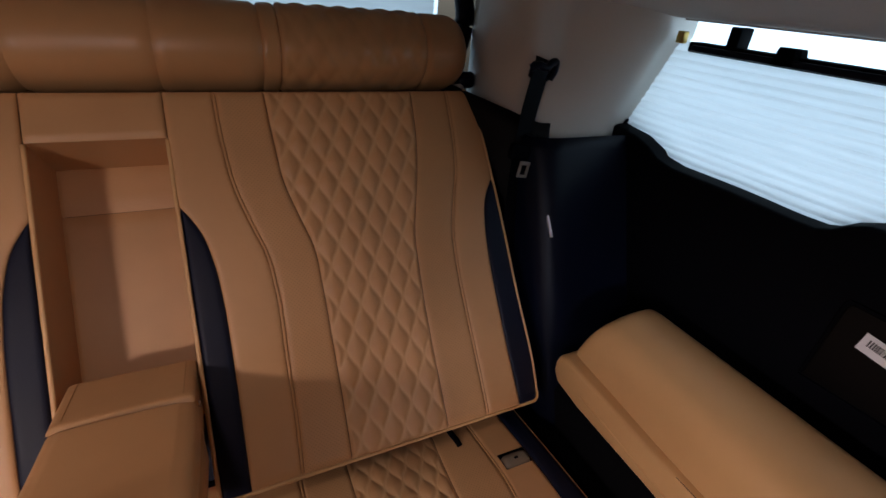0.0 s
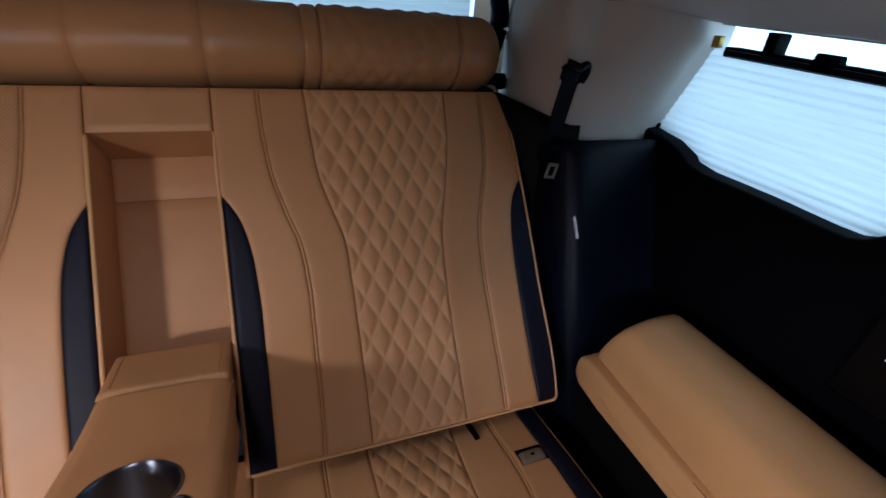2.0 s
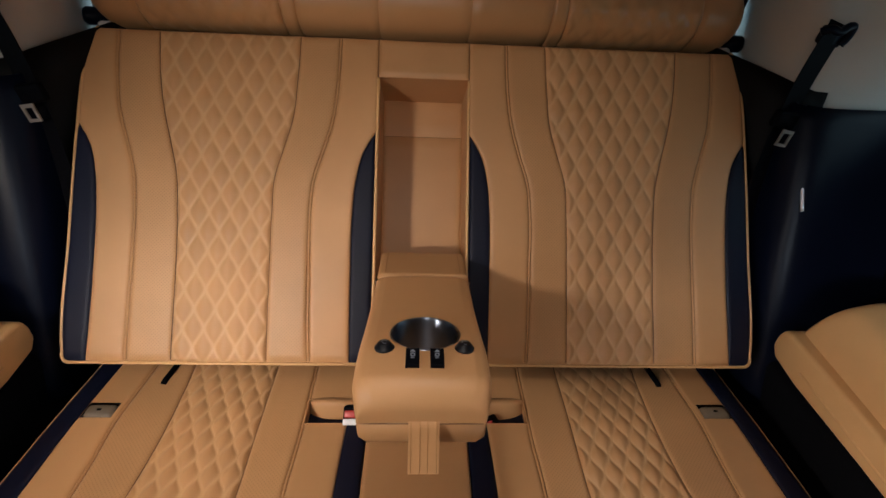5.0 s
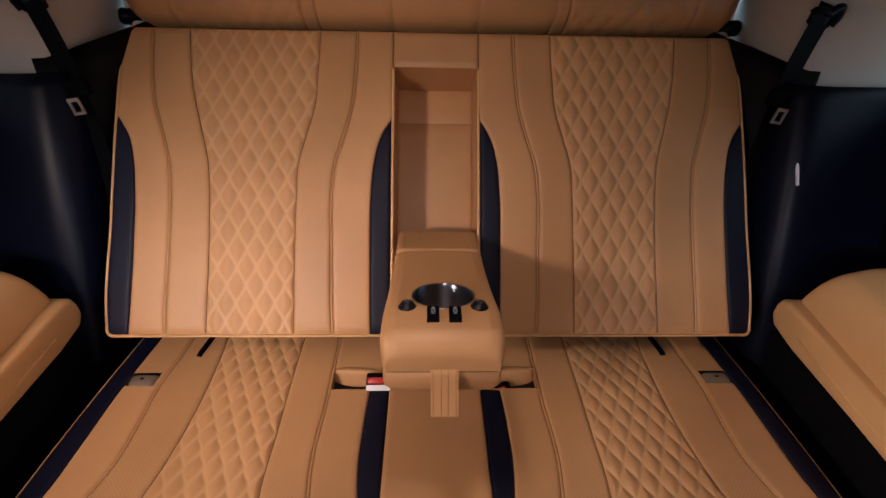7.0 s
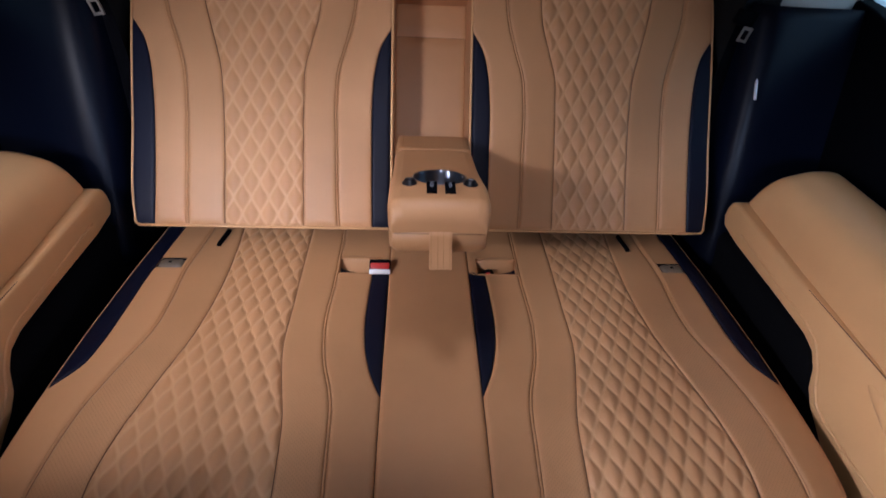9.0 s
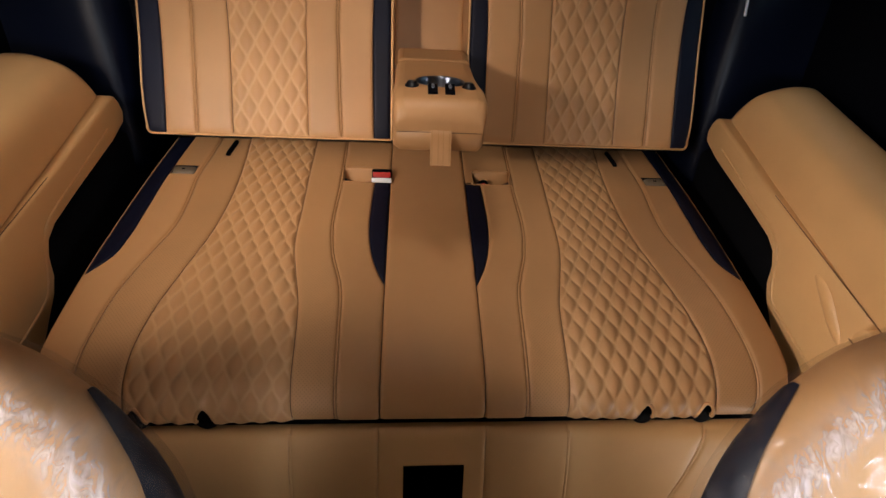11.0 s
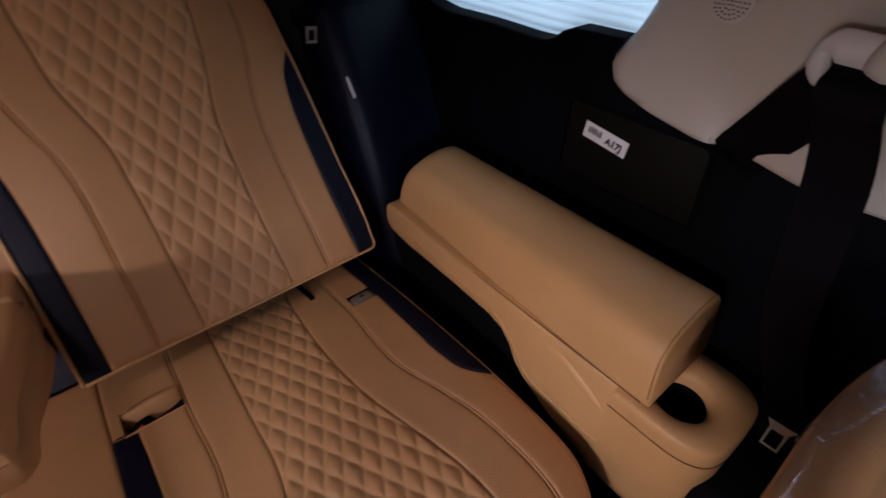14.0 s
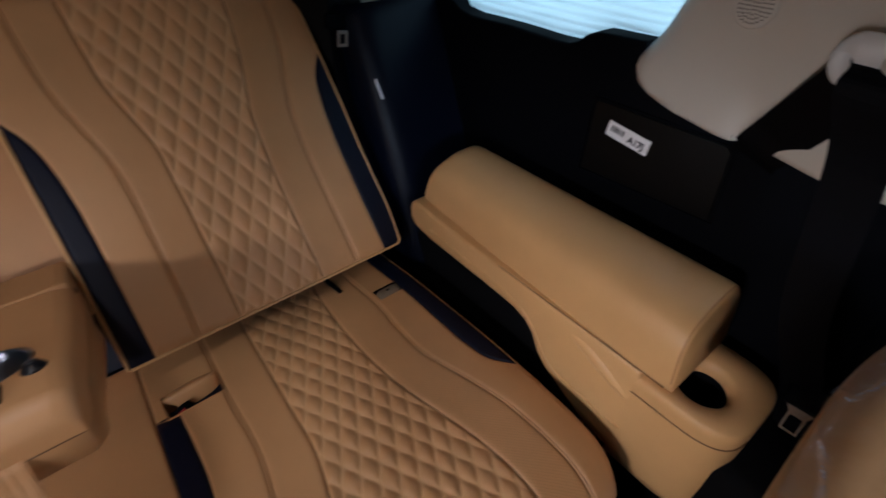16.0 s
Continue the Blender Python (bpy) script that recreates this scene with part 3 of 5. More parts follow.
for side in (1, -1):
    b = pleated_blind("side_blind", "white pleated blind drawn over the side window", (side * 0.880, 0.265, 0.80), (0, -1, 0), (0, 0, 1), 0.60, 0.199, 15)
    tag = "right" if side > 0 else "left"
    rail = thing("blind_rail", "black blind rail at the top of the side window", "blind rail", at=(side * 0.85, -0.05, 1.0))
    x0, x1 = sorted((side * 0.838, side * 0.868))
    part("bar", box(x0, x1, -0.46, 0.105, 0.988, 1.003, 0.003), black_plastic, rail)
    part("track", box(min(side * 0.832, side * 0.84), max(side * 0.832, side * 0.84), -0.46, 0.095, 0.990, 0.999, 0.002), gloss_black, rail)
    for y in (0.034, -0.30):
        part("hook", box(x0, x1, y - 0.009, y + 0.009, 0.998, 1.030, 0.003), black_plastic, rail)
    part("catch", loft([[(side * (0.852 - 0.02 * c), -0.050 + sy * w, 0.999 + h) for sy, h in ((-1, -0.008), (1, -0.008), (0.7, 0.014), (-0.7, 0.014))] for c, w in ((0, 0.022), (0.6, 0.02), (1, 0.015))]), black_plastic, rail, "black blind catch", False)
    # daylight outside the window
    o = link("backdrop_" + tag, grid_mesh("daylight", np.array([[(side * 0.96, y, z) for y in (-0.62, 0.5)] for z in (0.70, 1.10)])), glow("daylight_side", (0.60, 0.88, 1.0), 4.2 if side > 0 else 1.5))
    tagged(o, "pale daylight outside the side window", "backdrop", "", "structure")

# small clip at the blind's upper rear end
clip = thing("blind_clip", "small brass clip at the end of the blind rail", "clip", at=(0.845, 0.13, 1.0))
part("plate", box(0.838, 0.85, 0.118, 0.132, 0.998, 1.016, 0.002), material("brass", (0.5, 0.34, 0.1), 0.35, 1.0), clip)

pleated_blind("rear_blind", "white pleated blind over the rear window", (-0.64, 0.648, 0.78), (1, 0, 0), (0, 0, 1), 1.28, 0.27, 12)
o = link("backdrop_rear", grid_mesh("daylight_rear", np.array([[(x, 0.76, z) for x in (-0.7, 0.7)] for z in (0.74, 1.12)])), glow("daylight_rear", (0.60, 0.88, 1.0), 3.0))
tagged(o, "pale daylight outside the rear window", "backdrop", "", "structure")
for side in (1, -1):
    pts = smooth_path([(side * x, y, z) for x, y, z in ((0.56, 0.43, 0.885), (0.590, 0.44, 0.915), (0.612, 0.45, 0.95), (0.623, 0.46, 0.985), (0.620, 0.46, 1.02), (0.60, 0.46, 1.09))], 5)
    th = tagged(part("rear_window_frame", tube(pts, 0.019, 14), gloss_black), "glossy black frame strip beside the rear window", "window frame", "", "structure")
sticker = thing("pillar_sticker", "small white and yellow sticker on the pillar trim", "sticker", at=(0.630, 0.39, 1.0))
part("paper", box(0.6268, 0.6288, 0.376, 0.410, 0.985, 1.04, 0), paper, sticker, smooth=False)
part("mark", box(0.6256, 0.6266, 0.377, 0.388, 1.000, 1.018, 0), yellow_paper, sticker, smooth=False)


# ---------------------------------------------------------------- rear bench: backrest
BY, BZ = 0.607, 0.795


def on_back(x, s, h):
    return np.stack([x + 0 * s, 0.0 + BY * s - BZ * h, 0.42 + BZ * s + BY * h], -1)


back_pipe = curve([(-0.01, 0.598), (0.02, 0.602), (0.2, 0.602), (0.4, 0.6), (0.48, 0.597), (0.54, 0.590), (0.565, 0.584), (0.580, 0.574), (0.587, 0.562), (0.592, 0.545)])
back_a = curve([(-0.01, 0.498), (0.05, 0.498), (0.156, 0.496), (0.263, 0.496), (0.318, 0.500), (0.372, 0.513), (0.427, 0.529), (0.483, 0.536), (0.59, 0.540)])
back_b = curve([(-0.01, 0.423), (0.05, 0.4225), (0.156, 0.4215), (0.263, 0.424), (0.318, 0.428), (0.373, 0.440), (0.428, 0.4535), (0.485, 0.463), (0.59, 0.470)])
back_c = curve([(-0.01, 0.262), (0.05, 0.263), (0.156, 0.263), (0.264, 0.262), (0.318, 0.2595), (0.372, 0.245), (0.428, 0.2305), (0.483, 0.226), (0.59, 0.221)])
back_d = curve([(-0.01, 0.190), (0.05, 0.193), (0.156, 0.195), (0.263, 0.196), (0.318, 0.191), (0.372, 0.175), (0.428, 0.1605), (0.483, 0.154), (0.59, 0.150)])
back_ni = curve([(-0.01, 0.1215), (0.157, 0.1235), (0.264, 0.1225), (0.318, 0.118), (0.372, 0.104), (0.407, 0.0835)])
back_no = curve([(-0.01, 0.563), (0.051, 0.561), (0.157, 0.559), (0.264, 0.5605), (0.318, 0.565), (0.372, 0.578), (0.405, 0.5975)])
EDGE = 0.082


def upper_or(f, limit, beyond):
    return lambda s: np.where(np.asarray(s) < limit, f(s), beyond(s))


seat = thing("rear_bench", "tan quilted leather rear bench seat with navy wedges", "seat", at=(0, -0.25, 0.0))
# stuffed body behind the panels, with the well for the folding armrest
body = []
for s in np.linspace(-0.006, 0.579, 40):
    w = float(back_pipe(s)) - 0.004
    body.append([tuple(on_back(np.array(x), np.array(s), np.array(h))) for x, h in ((-w, -0.004), (-w, -0.145), (w, -0.145), (w, -0.004), (0.084, -0.004), (0.084, -0.128), (-0.084, -0.128), (-0.084, -0.004))])
backrest = part("backrest", loft(body), navy_leather, seat, "reclined quilted backrest with navy sides", False)
TOP, FOOT = 0.5765, -0.004
for side in (1, -1):

    def strip(name, inner, outer, s0, s1, mat, label="", **k):
        l, r = (inner, outer) if side > 0 else (mirror(outer), mirror(inner))
        return panel(name, on_back, l, r, s0, s1, mat, backrest, label, **k)

    gap = 0.0021
    strip("navy_inner_wedge", const(EDGE + 0.004), back_ni, FOOT, 0.405, navy_leather, "navy leather wedge", crown=0.004, nx=10, step=0.01)
    strip("inner_panel", upper_or(back_ni, 0.407, const(EDGE + 0.001)), lambda s: back_d(s) - gap, FOOT, TOP, tan_leather, nx=16, step=0.008)
    strip("double_seam", lambda s: back_d(s) - gap, lambda s: back_d(s) + gap, FOOT, TOP, tan_leather, crown=0.0034, edge=0.0021, nx=6, step=0.008)
    strip("perforated_panel", lambda s: back_d(s) + gap, back_c, FOOT, TOP, punched_leather, "perforated tan leather strip", nx=16, step=0.008)
    strip("quilted_panel", back_c, back_b, FOOT, TOP, quilted_leather, "diamond-quilted tan leather", nx=84, step=0.0032, puff=(0.0355, 0.0668, 0.0044, 0.342, 0.02, 0.4), edge=0.008)
    strip("perforated_panel", back_b, lambda s: back_a(s) - gap, FOOT, TOP, punched_leather, "perforated tan leather strip", nx=16, step=0.008)
    strip("double_seam", lambda s: back_a(s) - gap, lambda s: back_a(s) + gap, FOOT, TOP, tan_leather, crown=0.0034, edge=0.0021, nx=6, step=0.008)
    strip("outer_panel", lambda s: back_a(s) + gap, upper_or(back_no, 0.405, lambda s: back_pipe(s) - 0.001), FOOT, TOP, tan_leather, nx=16, step=0.008)
    strip("navy_outer_wedge", back_no, lambda s: back_pipe(s) - 0.001, FOOT, 0.403, navy_leather, "navy leather wedge", crown=0.004, nx=10, step=0.01)
    # dark brown lines in the seams, standing for the shade in their grooves
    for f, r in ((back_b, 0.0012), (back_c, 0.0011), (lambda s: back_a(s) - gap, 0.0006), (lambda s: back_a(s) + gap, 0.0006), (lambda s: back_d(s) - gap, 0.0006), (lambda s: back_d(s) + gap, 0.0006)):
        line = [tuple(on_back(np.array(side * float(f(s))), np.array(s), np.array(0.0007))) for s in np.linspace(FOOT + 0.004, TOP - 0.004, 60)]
        part("seam", tube(line, r, 5), seam_brown, backrest, "dark brown line drawn into the seam")
    ss = np.linspace(0.012, 0.579, 60)
    cord = [tuple(on_back(np.array(side * float(back_pipe(s))), np.array(s), np.array(0.001))) for s in ss]
    corner = [tuple(on_back(np.array(side * (0.590 + 0.012 * math.sin(a))), np.array(0.008 - 0.014 * math.cos(a)), np.array(0.001))) for a in np.linspace(0, math.pi / 2, 8)]
    foot = [tuple(on_back(np.array(side * x), np.array(-0.006), np.array(0.001))) for x in np.linspace(0.085, 0.588, 40)]
    part("piping", tube(foot + corner + cord, 0.0027, 8), tan_vinyl, backrest, "tan leather piping")
    cord = [tuple(on_back(np.array(side * EDGE), np.array(s), np.array(0.001))) for s in np.linspace(-0.006, 0.505, 50)]
    part("well_piping", tube(cord, 0.0030, 8), tan_vinyl, backrest, "tan leather piping")
panel("top_middle_panel", on_back, const(-EDGE), const(EDGE), 0.507, TOP, tan_leather, backrest, nx=18, step=0.006)


def on_well(depth):
    return lambda x, s, h: on_back(x, s, h - depth)


panel("well_floor", on_well(0.108), const(-0.081), const(0.081), 0.10, 0.4312, tan_leather, backrest, crown=0.004, nx=14, step=0.012)
panel("well_floor", on_well(0.108), const(-0.081), const(0.081), 0.4318, 0.512, tan_leather, backrest, crown=0.004, nx=14, step=0.012)
for side in (1, -1):
    P = np.array([[on_back(np.array(side * (0.081 - 0.002 * q)), np.array(s), np.array(-0.002 - 0.120 * q)) for q in np.linspace(0, 1, 8)] for s in np.linspace(-0.004, 0.507, 20)])
    link("well_side", grid_mesh("well_side", P), tan_leather, backrest)
P = np.array([[on_back(np.array(x), np.array(0.507 - 0.004 * q), np.array(-0.122 * q + 0.001)) for q in np.linspace(0, 1, 10)] for x in np.linspace(-0.082, 0.082, 12)])
link("well_top", grid_mesh("well_top", P), tan_leather, backrest)

# added dark sheet, blocks the rear window's light behind the seams
panel("top_backing", on_well(0.010), const(-0.096), const(0.096), 0.514, TOP - 0.004, seam_brown, backrest, "added dark sheet that stops light through the seams", nx=4, step=0.02)

# ---------------------------------------------------------------- headrest roll
HS, HN, HRS, HRN = 0.6590, -0.018, 0.0645, 0.068


def roll_section(name, x0, x1, quilted=False, end=0, label=""):
    nx, na = (70 if quilted else 16), (160 if quilted else 48)
    rows = []
    for i in range(nx + 1):
        x = x0 + (x1 - x0) * i / nx
        d = min(x - x0, x1 - x)
        if end:
            d = x - x0 if end > 0 else x1 - x
        pinch = 0.0045 * (1 - math.sqrt(max(0, 1 - (1 - min(1, d / 0.008)) ** 2)))
        scale = 1.0
        if end:
            q = (x - x0) / (x1 - x0) if end > 0 else (x1 - x) / (x1 - x0)
            scale = max(0.02, max(0, 1 - max(0, (q - 0.42) / 0.58) ** 2.6) ** 0.5)
        row = []
        for k in range(na):
            a = 2 * math.pi * k / na
            c, s = math.cos(a), math.sin(a)
            bump = -pinch
            if quilted:
                arc = (a if a < math.pi else a - 2 * math.pi) * 0.07
                on = min(1, max(0, (1.9 - abs(a if a < math.pi else a - 2 * math.pi)) / 0.25)) * min(1, d / 0.006)
                bump += 0.0026 * float(quilt(np.array(abs(x) - 0.30), np.array(arc), 0.0355, 0.0668)) * on
            row.append(on_back(np.array(x), np.array(HS + (HRS + bump) * scale * math.copysign(abs(s) ** 0.86, s)), np.array(HN + (HRN + bump) * scale * math.copysign(abs(c) ** 0.9, c))))
        rows.append(row)
    return link(name, grid_mesh(name, np.array(rows), closed=True), satin_leather, headrest, label)


# added dark strip: blocks rear window light and stands for the gap's shade
part("gap_backing", loft([[tuple(on_back(np.array(x), np.array(s), np.array(h))) for s, h in ((0.555, -0.046), (0.645, -0.046), (0.645, -0.07), (0.555, -0.07))] for x in (-0.57, 0.0, 0.57)]), seam_brown, backrest, "added dark strip that keeps the headrest gap in shade")
headrest = part("headrest", tube([tuple(on_back(np.array(x), np.array(HS), np.array(HN))) for x in np.linspace(-0.55, 0.55, 12)], 0.03, 12), tan_leather, seat, "long tan leather headrest roll with quilted ends")
roll_section("middle_section", -0.083, 0.083)
for side in (1, -1):
    for name, a, b, q, e in (("plain_section", 0.083, 0.228, False, 0), ("narrow_section", 0.228, 0.255, False, 0), ("quilted_section", 0.255, 0.500, True, 0), ("end_section", 0.500, 0.598, False, 1)):
        x0, x1 = (a, b) if side > 0 else (-b, -a)
        roll_section(name, x0, x1, q, e * side, "diamond-quilted tan leather" if q else "")
for side in (1, -1):
    cap = thing("pivot_cap", "round black pivot cap in a pale ring under the headrest", "pivot cap", "headrest pivot caps", at=(side * 0.60, 0.43, 0.89))
    part("cap", loft(disc_rings((side * 0.603, 0.400, 0.889), (side * 0.9, -0.35, 0.1), [(0.001, 0.02), (0.012, 0.019), (0.0155, 0.014), (0.016, 0.0), (0.016, -0.02)], 24)), gloss_black, cap)
    part("ring", loft(disc_rings((side * 0.602, 0.409, 0.884), (side * 0.9, -0.35, 0.1), [(0.0165, 0.004), (0.022, 0.003), (0.0235, -0.004), (0.0235, -0.02)], 24), (False, False)), white_plastic, cap, "pale plastic ring")

# ---------------------------------------------------------------- rear bench: cushion
CUSH = [(0.075, 0.352), (0.0, 0.356), (-0.10, 0.360), (-0.30, 0.363), (-0.42, 0.362), (-0.50, 0.358), (-0.545, 0.350), (-0.572, 0.337), (-0.586, 0.321), (-0.588, 0.306)]
cpath = smooth_path([(0, y, z) for y, z in CUSH], 10)
cl = np.concatenate([[0], np.cumsum([(b - a).length for a, b in zip(cpath, cpath[1:])])])
cyy, czz = np.array([p.y for p in cpath]), np.array([p.z for p in cpath])
CLEN = float(cl[-1])
S_OF_Y = lambda y: float(np.interp(-y, -cyy, cl))


def on_cushion(x, s, h):
    y, z = np.interp(s, cl, cyy), np.interp(s, cl, czz)
    e = 0.002
    ty, tz = np.interp(s + e, cl, cyy) - np.interp(s - e, cl, cyy), np.interp(s + e, cl, czz) - np.interp(s - e, cl, czz)
    ln = np.sqrt(ty * ty + tz * tz) + 1e-9
    drop = 0.0075 * np.clip((np.abs(x) - 0.545) / 0.06, 0, 1) ** 2
    return np.stack([x + 0 * s, y + h * tz / ln, z - h * ty / ln - drop], -1)


def ycurve(table):
    return curve([(S_OF_Y(y), v) for y, v in table])


c_pipe = ycurve([(0.07, 0.584), (0.0, 0.588), (-0.15, 0.597), (-0.3, 0.603), (-0.42, 0.604), (-0.49, 0.602), (-0.53, 0.597), (-0.56, 0.585), (-0.588, 0.56)])
c_a = ycurve([(0.07, 0.482), (0.0, 0.486), (-0.085, 0.491), (-0.16, 0.487), (-0.225, 0.488), (-0.325, 0.515), (-0.39, 0.531), (-0.46, 0.538), (-0.526, 0.539), (-0.588, 0.525)])
c_b = ycurve([(0.07, 0.417), (-0.0, 0.410), (-0.12, 0.405), (-0.25, 0.416), (-0.357, 0.442), (-0.443, 0.461), (-0.5, 0.466), (-0.54, 0.464), (-0.588, 0.455)])
c_c = ycurve([(0.07, 0.262), (-0.17, 0.2575), (-0.285, 0.254), (-0.345, 0.242), (-0.407, 0.228), (-0.485, 0.221), (-0.55, 0.218), (-0.588, 0.214)])
c_d = ycurve([(0.07, 0.19), (-0.105, 0.188), (-0.236, 0.190), (-0.295, 0.182), (-0.377, 0.160), (-0.465, 0.154), (-0.545, 0.151), (-0.588, 0.149)])
c_ni = ycurve([(-0.080, 0.1165), (-0.16, 0.1195), (-0.23, 0.1195), (-0.29, 0.112), (-0.33, 0.101), (-0.372, 0.083)])
c_no = ycurve([(0.07, 0.545), (-0.1, 0.555), (-0.2, 0.557), (-0.265, 0.560), (-0.318, 0.573), (-0.351, 0.602)])
S_NI0, S_NI1, S_NO1 = S_OF_Y(-0.082), S_OF_Y(-0.372), S_OF_Y(-0.351)
cushion = part("cushion", loft([[(x, y, z) for x, z in ((-w, 0.20), (w, 0.20), (w, zt), (-w, zt))] for y, w, zt in ((0.09, 0.575, 0.342), (-0.3, 0.594, 0.345), (-0.5, 0.592, 0.342), (-0.548, 0.58, 0.334), (-0.568, 0.565, 0.318))]), navy_leather, seat, "quilted cushion with navy sides", False)
part("cushion_base", box(-0.56, 0.56, -0.52, 0.12, 0.0, 0.22, 0.01), carpet, cushion)


def pocket_hole(x, s):
    y = np.interp(s, cl, cyy)
    return (np.abs(np.abs(x) - 0.143) < 0.043) & (y < -0.040) & (y > -0.087)


NOTCHES = (0.343, 0.444)


def notch_hole(x, s):
    return np.any([((np.abs(x) - n) / 0.0150) ** 2 + ((s - CLEN - 0.002) / 0.030) ** 2 < 1 for n in NOTCHES], 0)


def anchor_hole(x, s):
    y = np.interp(s, cl, cyy)
    return (np.abs(np.abs(x) - 0.526) < 0.026) & (y < -0.046) & (y > -0.076)


for side in (1, -1):

    def strip(name, inner, outer, s0, s1, mat, label="", **k):
        l, r = (inner, outer) if side > 0 else (mirror(outer), mirror(inner))
        return panel(name, on_cushion, l, r, s0, s1, mat, cushion, label, **k)

    inner_edge = lambda s: np.where((np.asarray(s) > S_NI0) & (np.asarray(s) < S_NI1), c_ni(s), 0.083)
    strip("navy_inner_wedge", const(0.083), c_ni, S_NI0, S_NI1, navy_leather, "navy leather wedge", crown=0.004, nx=10, step=0.01)
    strip("inner_panel", inner_edge, lambda s: c_d(s) - gap, 0, CLEN, tan_leather, nx=26, step=0.0042, hole=pocket_hole)
    strip("double_seam", lambda s: c_d(s) - gap, lambda s: c_d(s) + gap, 0, CLEN, tan_leather, crown=0.0034, edge=0.0021, nx=6, step=0.008)
    strip("perforated_panel", lambda s: c_d(s) + gap, c_c, 0, CLEN, punched_leather, "perforated tan leather strip", nx=16, step=0.008)
    strip("quilted_panel", c_c, c_b, 0, CLEN, quilted_leather, "diamond-quilted tan leather", nx=104, step=0.0026, puff=(0.0300, 0.0580, 0.0041, 0.342, 0.02, 0.0), edge=0.008, bulge=0.004, hole=notch_hole)
    strip("perforated_panel", c_b, lambda s: c_a(s) - gap, 0, CLEN, punched_leather, "perforated tan leather strip", nx=16, step=0.008)
    strip("double_seam", lambda s: c_a(s) - gap, lambda s: c_a(s) + gap, 0, CLEN, tan_leather, crown=0.0034, edge=0.0021, nx=6, step=0.008)
    strip("outer_panel", lambda s: c_a(s) + gap, upper_or(c_no, S_NO1, c_pipe), 0, CLEN, tan_leather, nx=26, step=0.005, hole=anchor_hole)
    strip("navy_outer_wedge", c_no, c_pipe, 0, S_NO1, navy_leather, "navy leather wedge", crown=0.004, nx=10, step=0.01)
    # dark brown lines as on the backrest, groove shade put in as colour
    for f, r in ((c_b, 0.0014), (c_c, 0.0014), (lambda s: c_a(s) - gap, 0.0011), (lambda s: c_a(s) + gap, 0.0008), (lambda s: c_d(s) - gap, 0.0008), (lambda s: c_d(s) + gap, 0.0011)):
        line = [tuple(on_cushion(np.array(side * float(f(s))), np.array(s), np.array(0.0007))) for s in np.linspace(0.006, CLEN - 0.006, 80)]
        part("seam", tube(line, r, 5), seam_brown, cushion, "dark brown line drawn into the seam")
    cord = [tuple(on_cushion(np.array(side * float(c_pipe(s))), np.array(s), np.array(0.001))) for s in np.linspace(0.0, CLEN, 70)]
    part("piping", tube(cord, 0.0017, 8), tan_leather, cushion, "tan leather piping")
    # the buckle pocket and its stuffed lip
    x0, x1 = sorted((side * 0.100, side * 0.186))
    walls = bmesh.new()
    for quad in (((x0, -0.040), (x1, -0.040)), ((x1, -0.040), (x1, -0.087)), ((x1, -0.087), (x0, -0.087)), ((x0, -0.087), (x0, -0.040))):
        (xa, ya), (xb, yb) = quad
        walls.faces.new([walls.verts.new(p) for p in ((xa, ya, 0.366), (xb, yb, 0.366), (xb, yb, 0.315), (xa, ya, 0.315))])
    walls.faces.new([walls.verts.new(p) for p in ((x0, -0.040, 0.316), (x1, -0.040, 0.316), (x1, -0.087, 0.316), (x0, -0.087, 0.316))])
    part("buckle_pocket", walls, tan_leather, cushion, "tan leather buckle pocket", False)
    lip = []
    for q in np.linspace(0, 1, 15):
        w = math.sin(math.pi * min(1, max(0, 0.06 + 0.88 * q))) ** 0.25
        sag = 0.004 * math.sin(math.pi * q)
        prof = ((-0.028, 0.360), (-0.034, 0.3655), (-0.041, 0.3700), (-0.047, 0.3712), (-0.0505, 0.3690), (-0.0525, 0.3640), (-0.058, 0.352), (-0.065, 0.338 - sag), (-0.066, 0.332 - sag), (-0.058, 0.327), (-0.028, 0.327))
        lip.append([(side * (0.0985 + 0.0885 * q), -0.028 + (y + 0.028) * w - 0.004 * (1 - q), 0.327 + (z - 0.327) * (0.35 + 0.65 * w)) for y, z in prof])
    part("pocket_lip", loft(lip), tan_leather, cushion, "folded leather lip")
    x0, x1 = sorted((side * 0.498, side * 0.554))
    well = box(x0, x1, -0.079, -0.043, 0.325, 0.346, 0.001)
    part("anchor_well", well, seam_brown, cushion, "dark brown anchor well")
    cover = box(x0 + 0.004, x1 - 0.002, -0.0755, -0.0475, 0.340, 0.3665, 0.0105, 5)
    part("anchor_cover", cover, anchor_metal, cushion, "grey metal child-seat anchor cover")
    part("anchor_slot", box(side * 0.526 - 0.004, side * 0.526 + 0.004, -0.064, -0.059, 0.364, 0.3668, 0.001), black_plastic, cushion)
    # black tube standing for the shade in an open slit of the seam
    part("strap_slot", tube(smooth_path([(side * 0.4435, 0.05, 0.3600), (side * 0.4460, 0.025, 0.3620), (side * 0.4485, 0.004, 0.3630), (side * 0.4500, -0.004, 0.3600)], 6), 0.0050, 10), black_plastic, cushion, "black tube for the dark slit in the cushion seam")
panel("middle_panel", on_cushion, const(-0.082), const(0.082), 0, CLEN, tan_leather, cushion, nx=22, step=0.006)
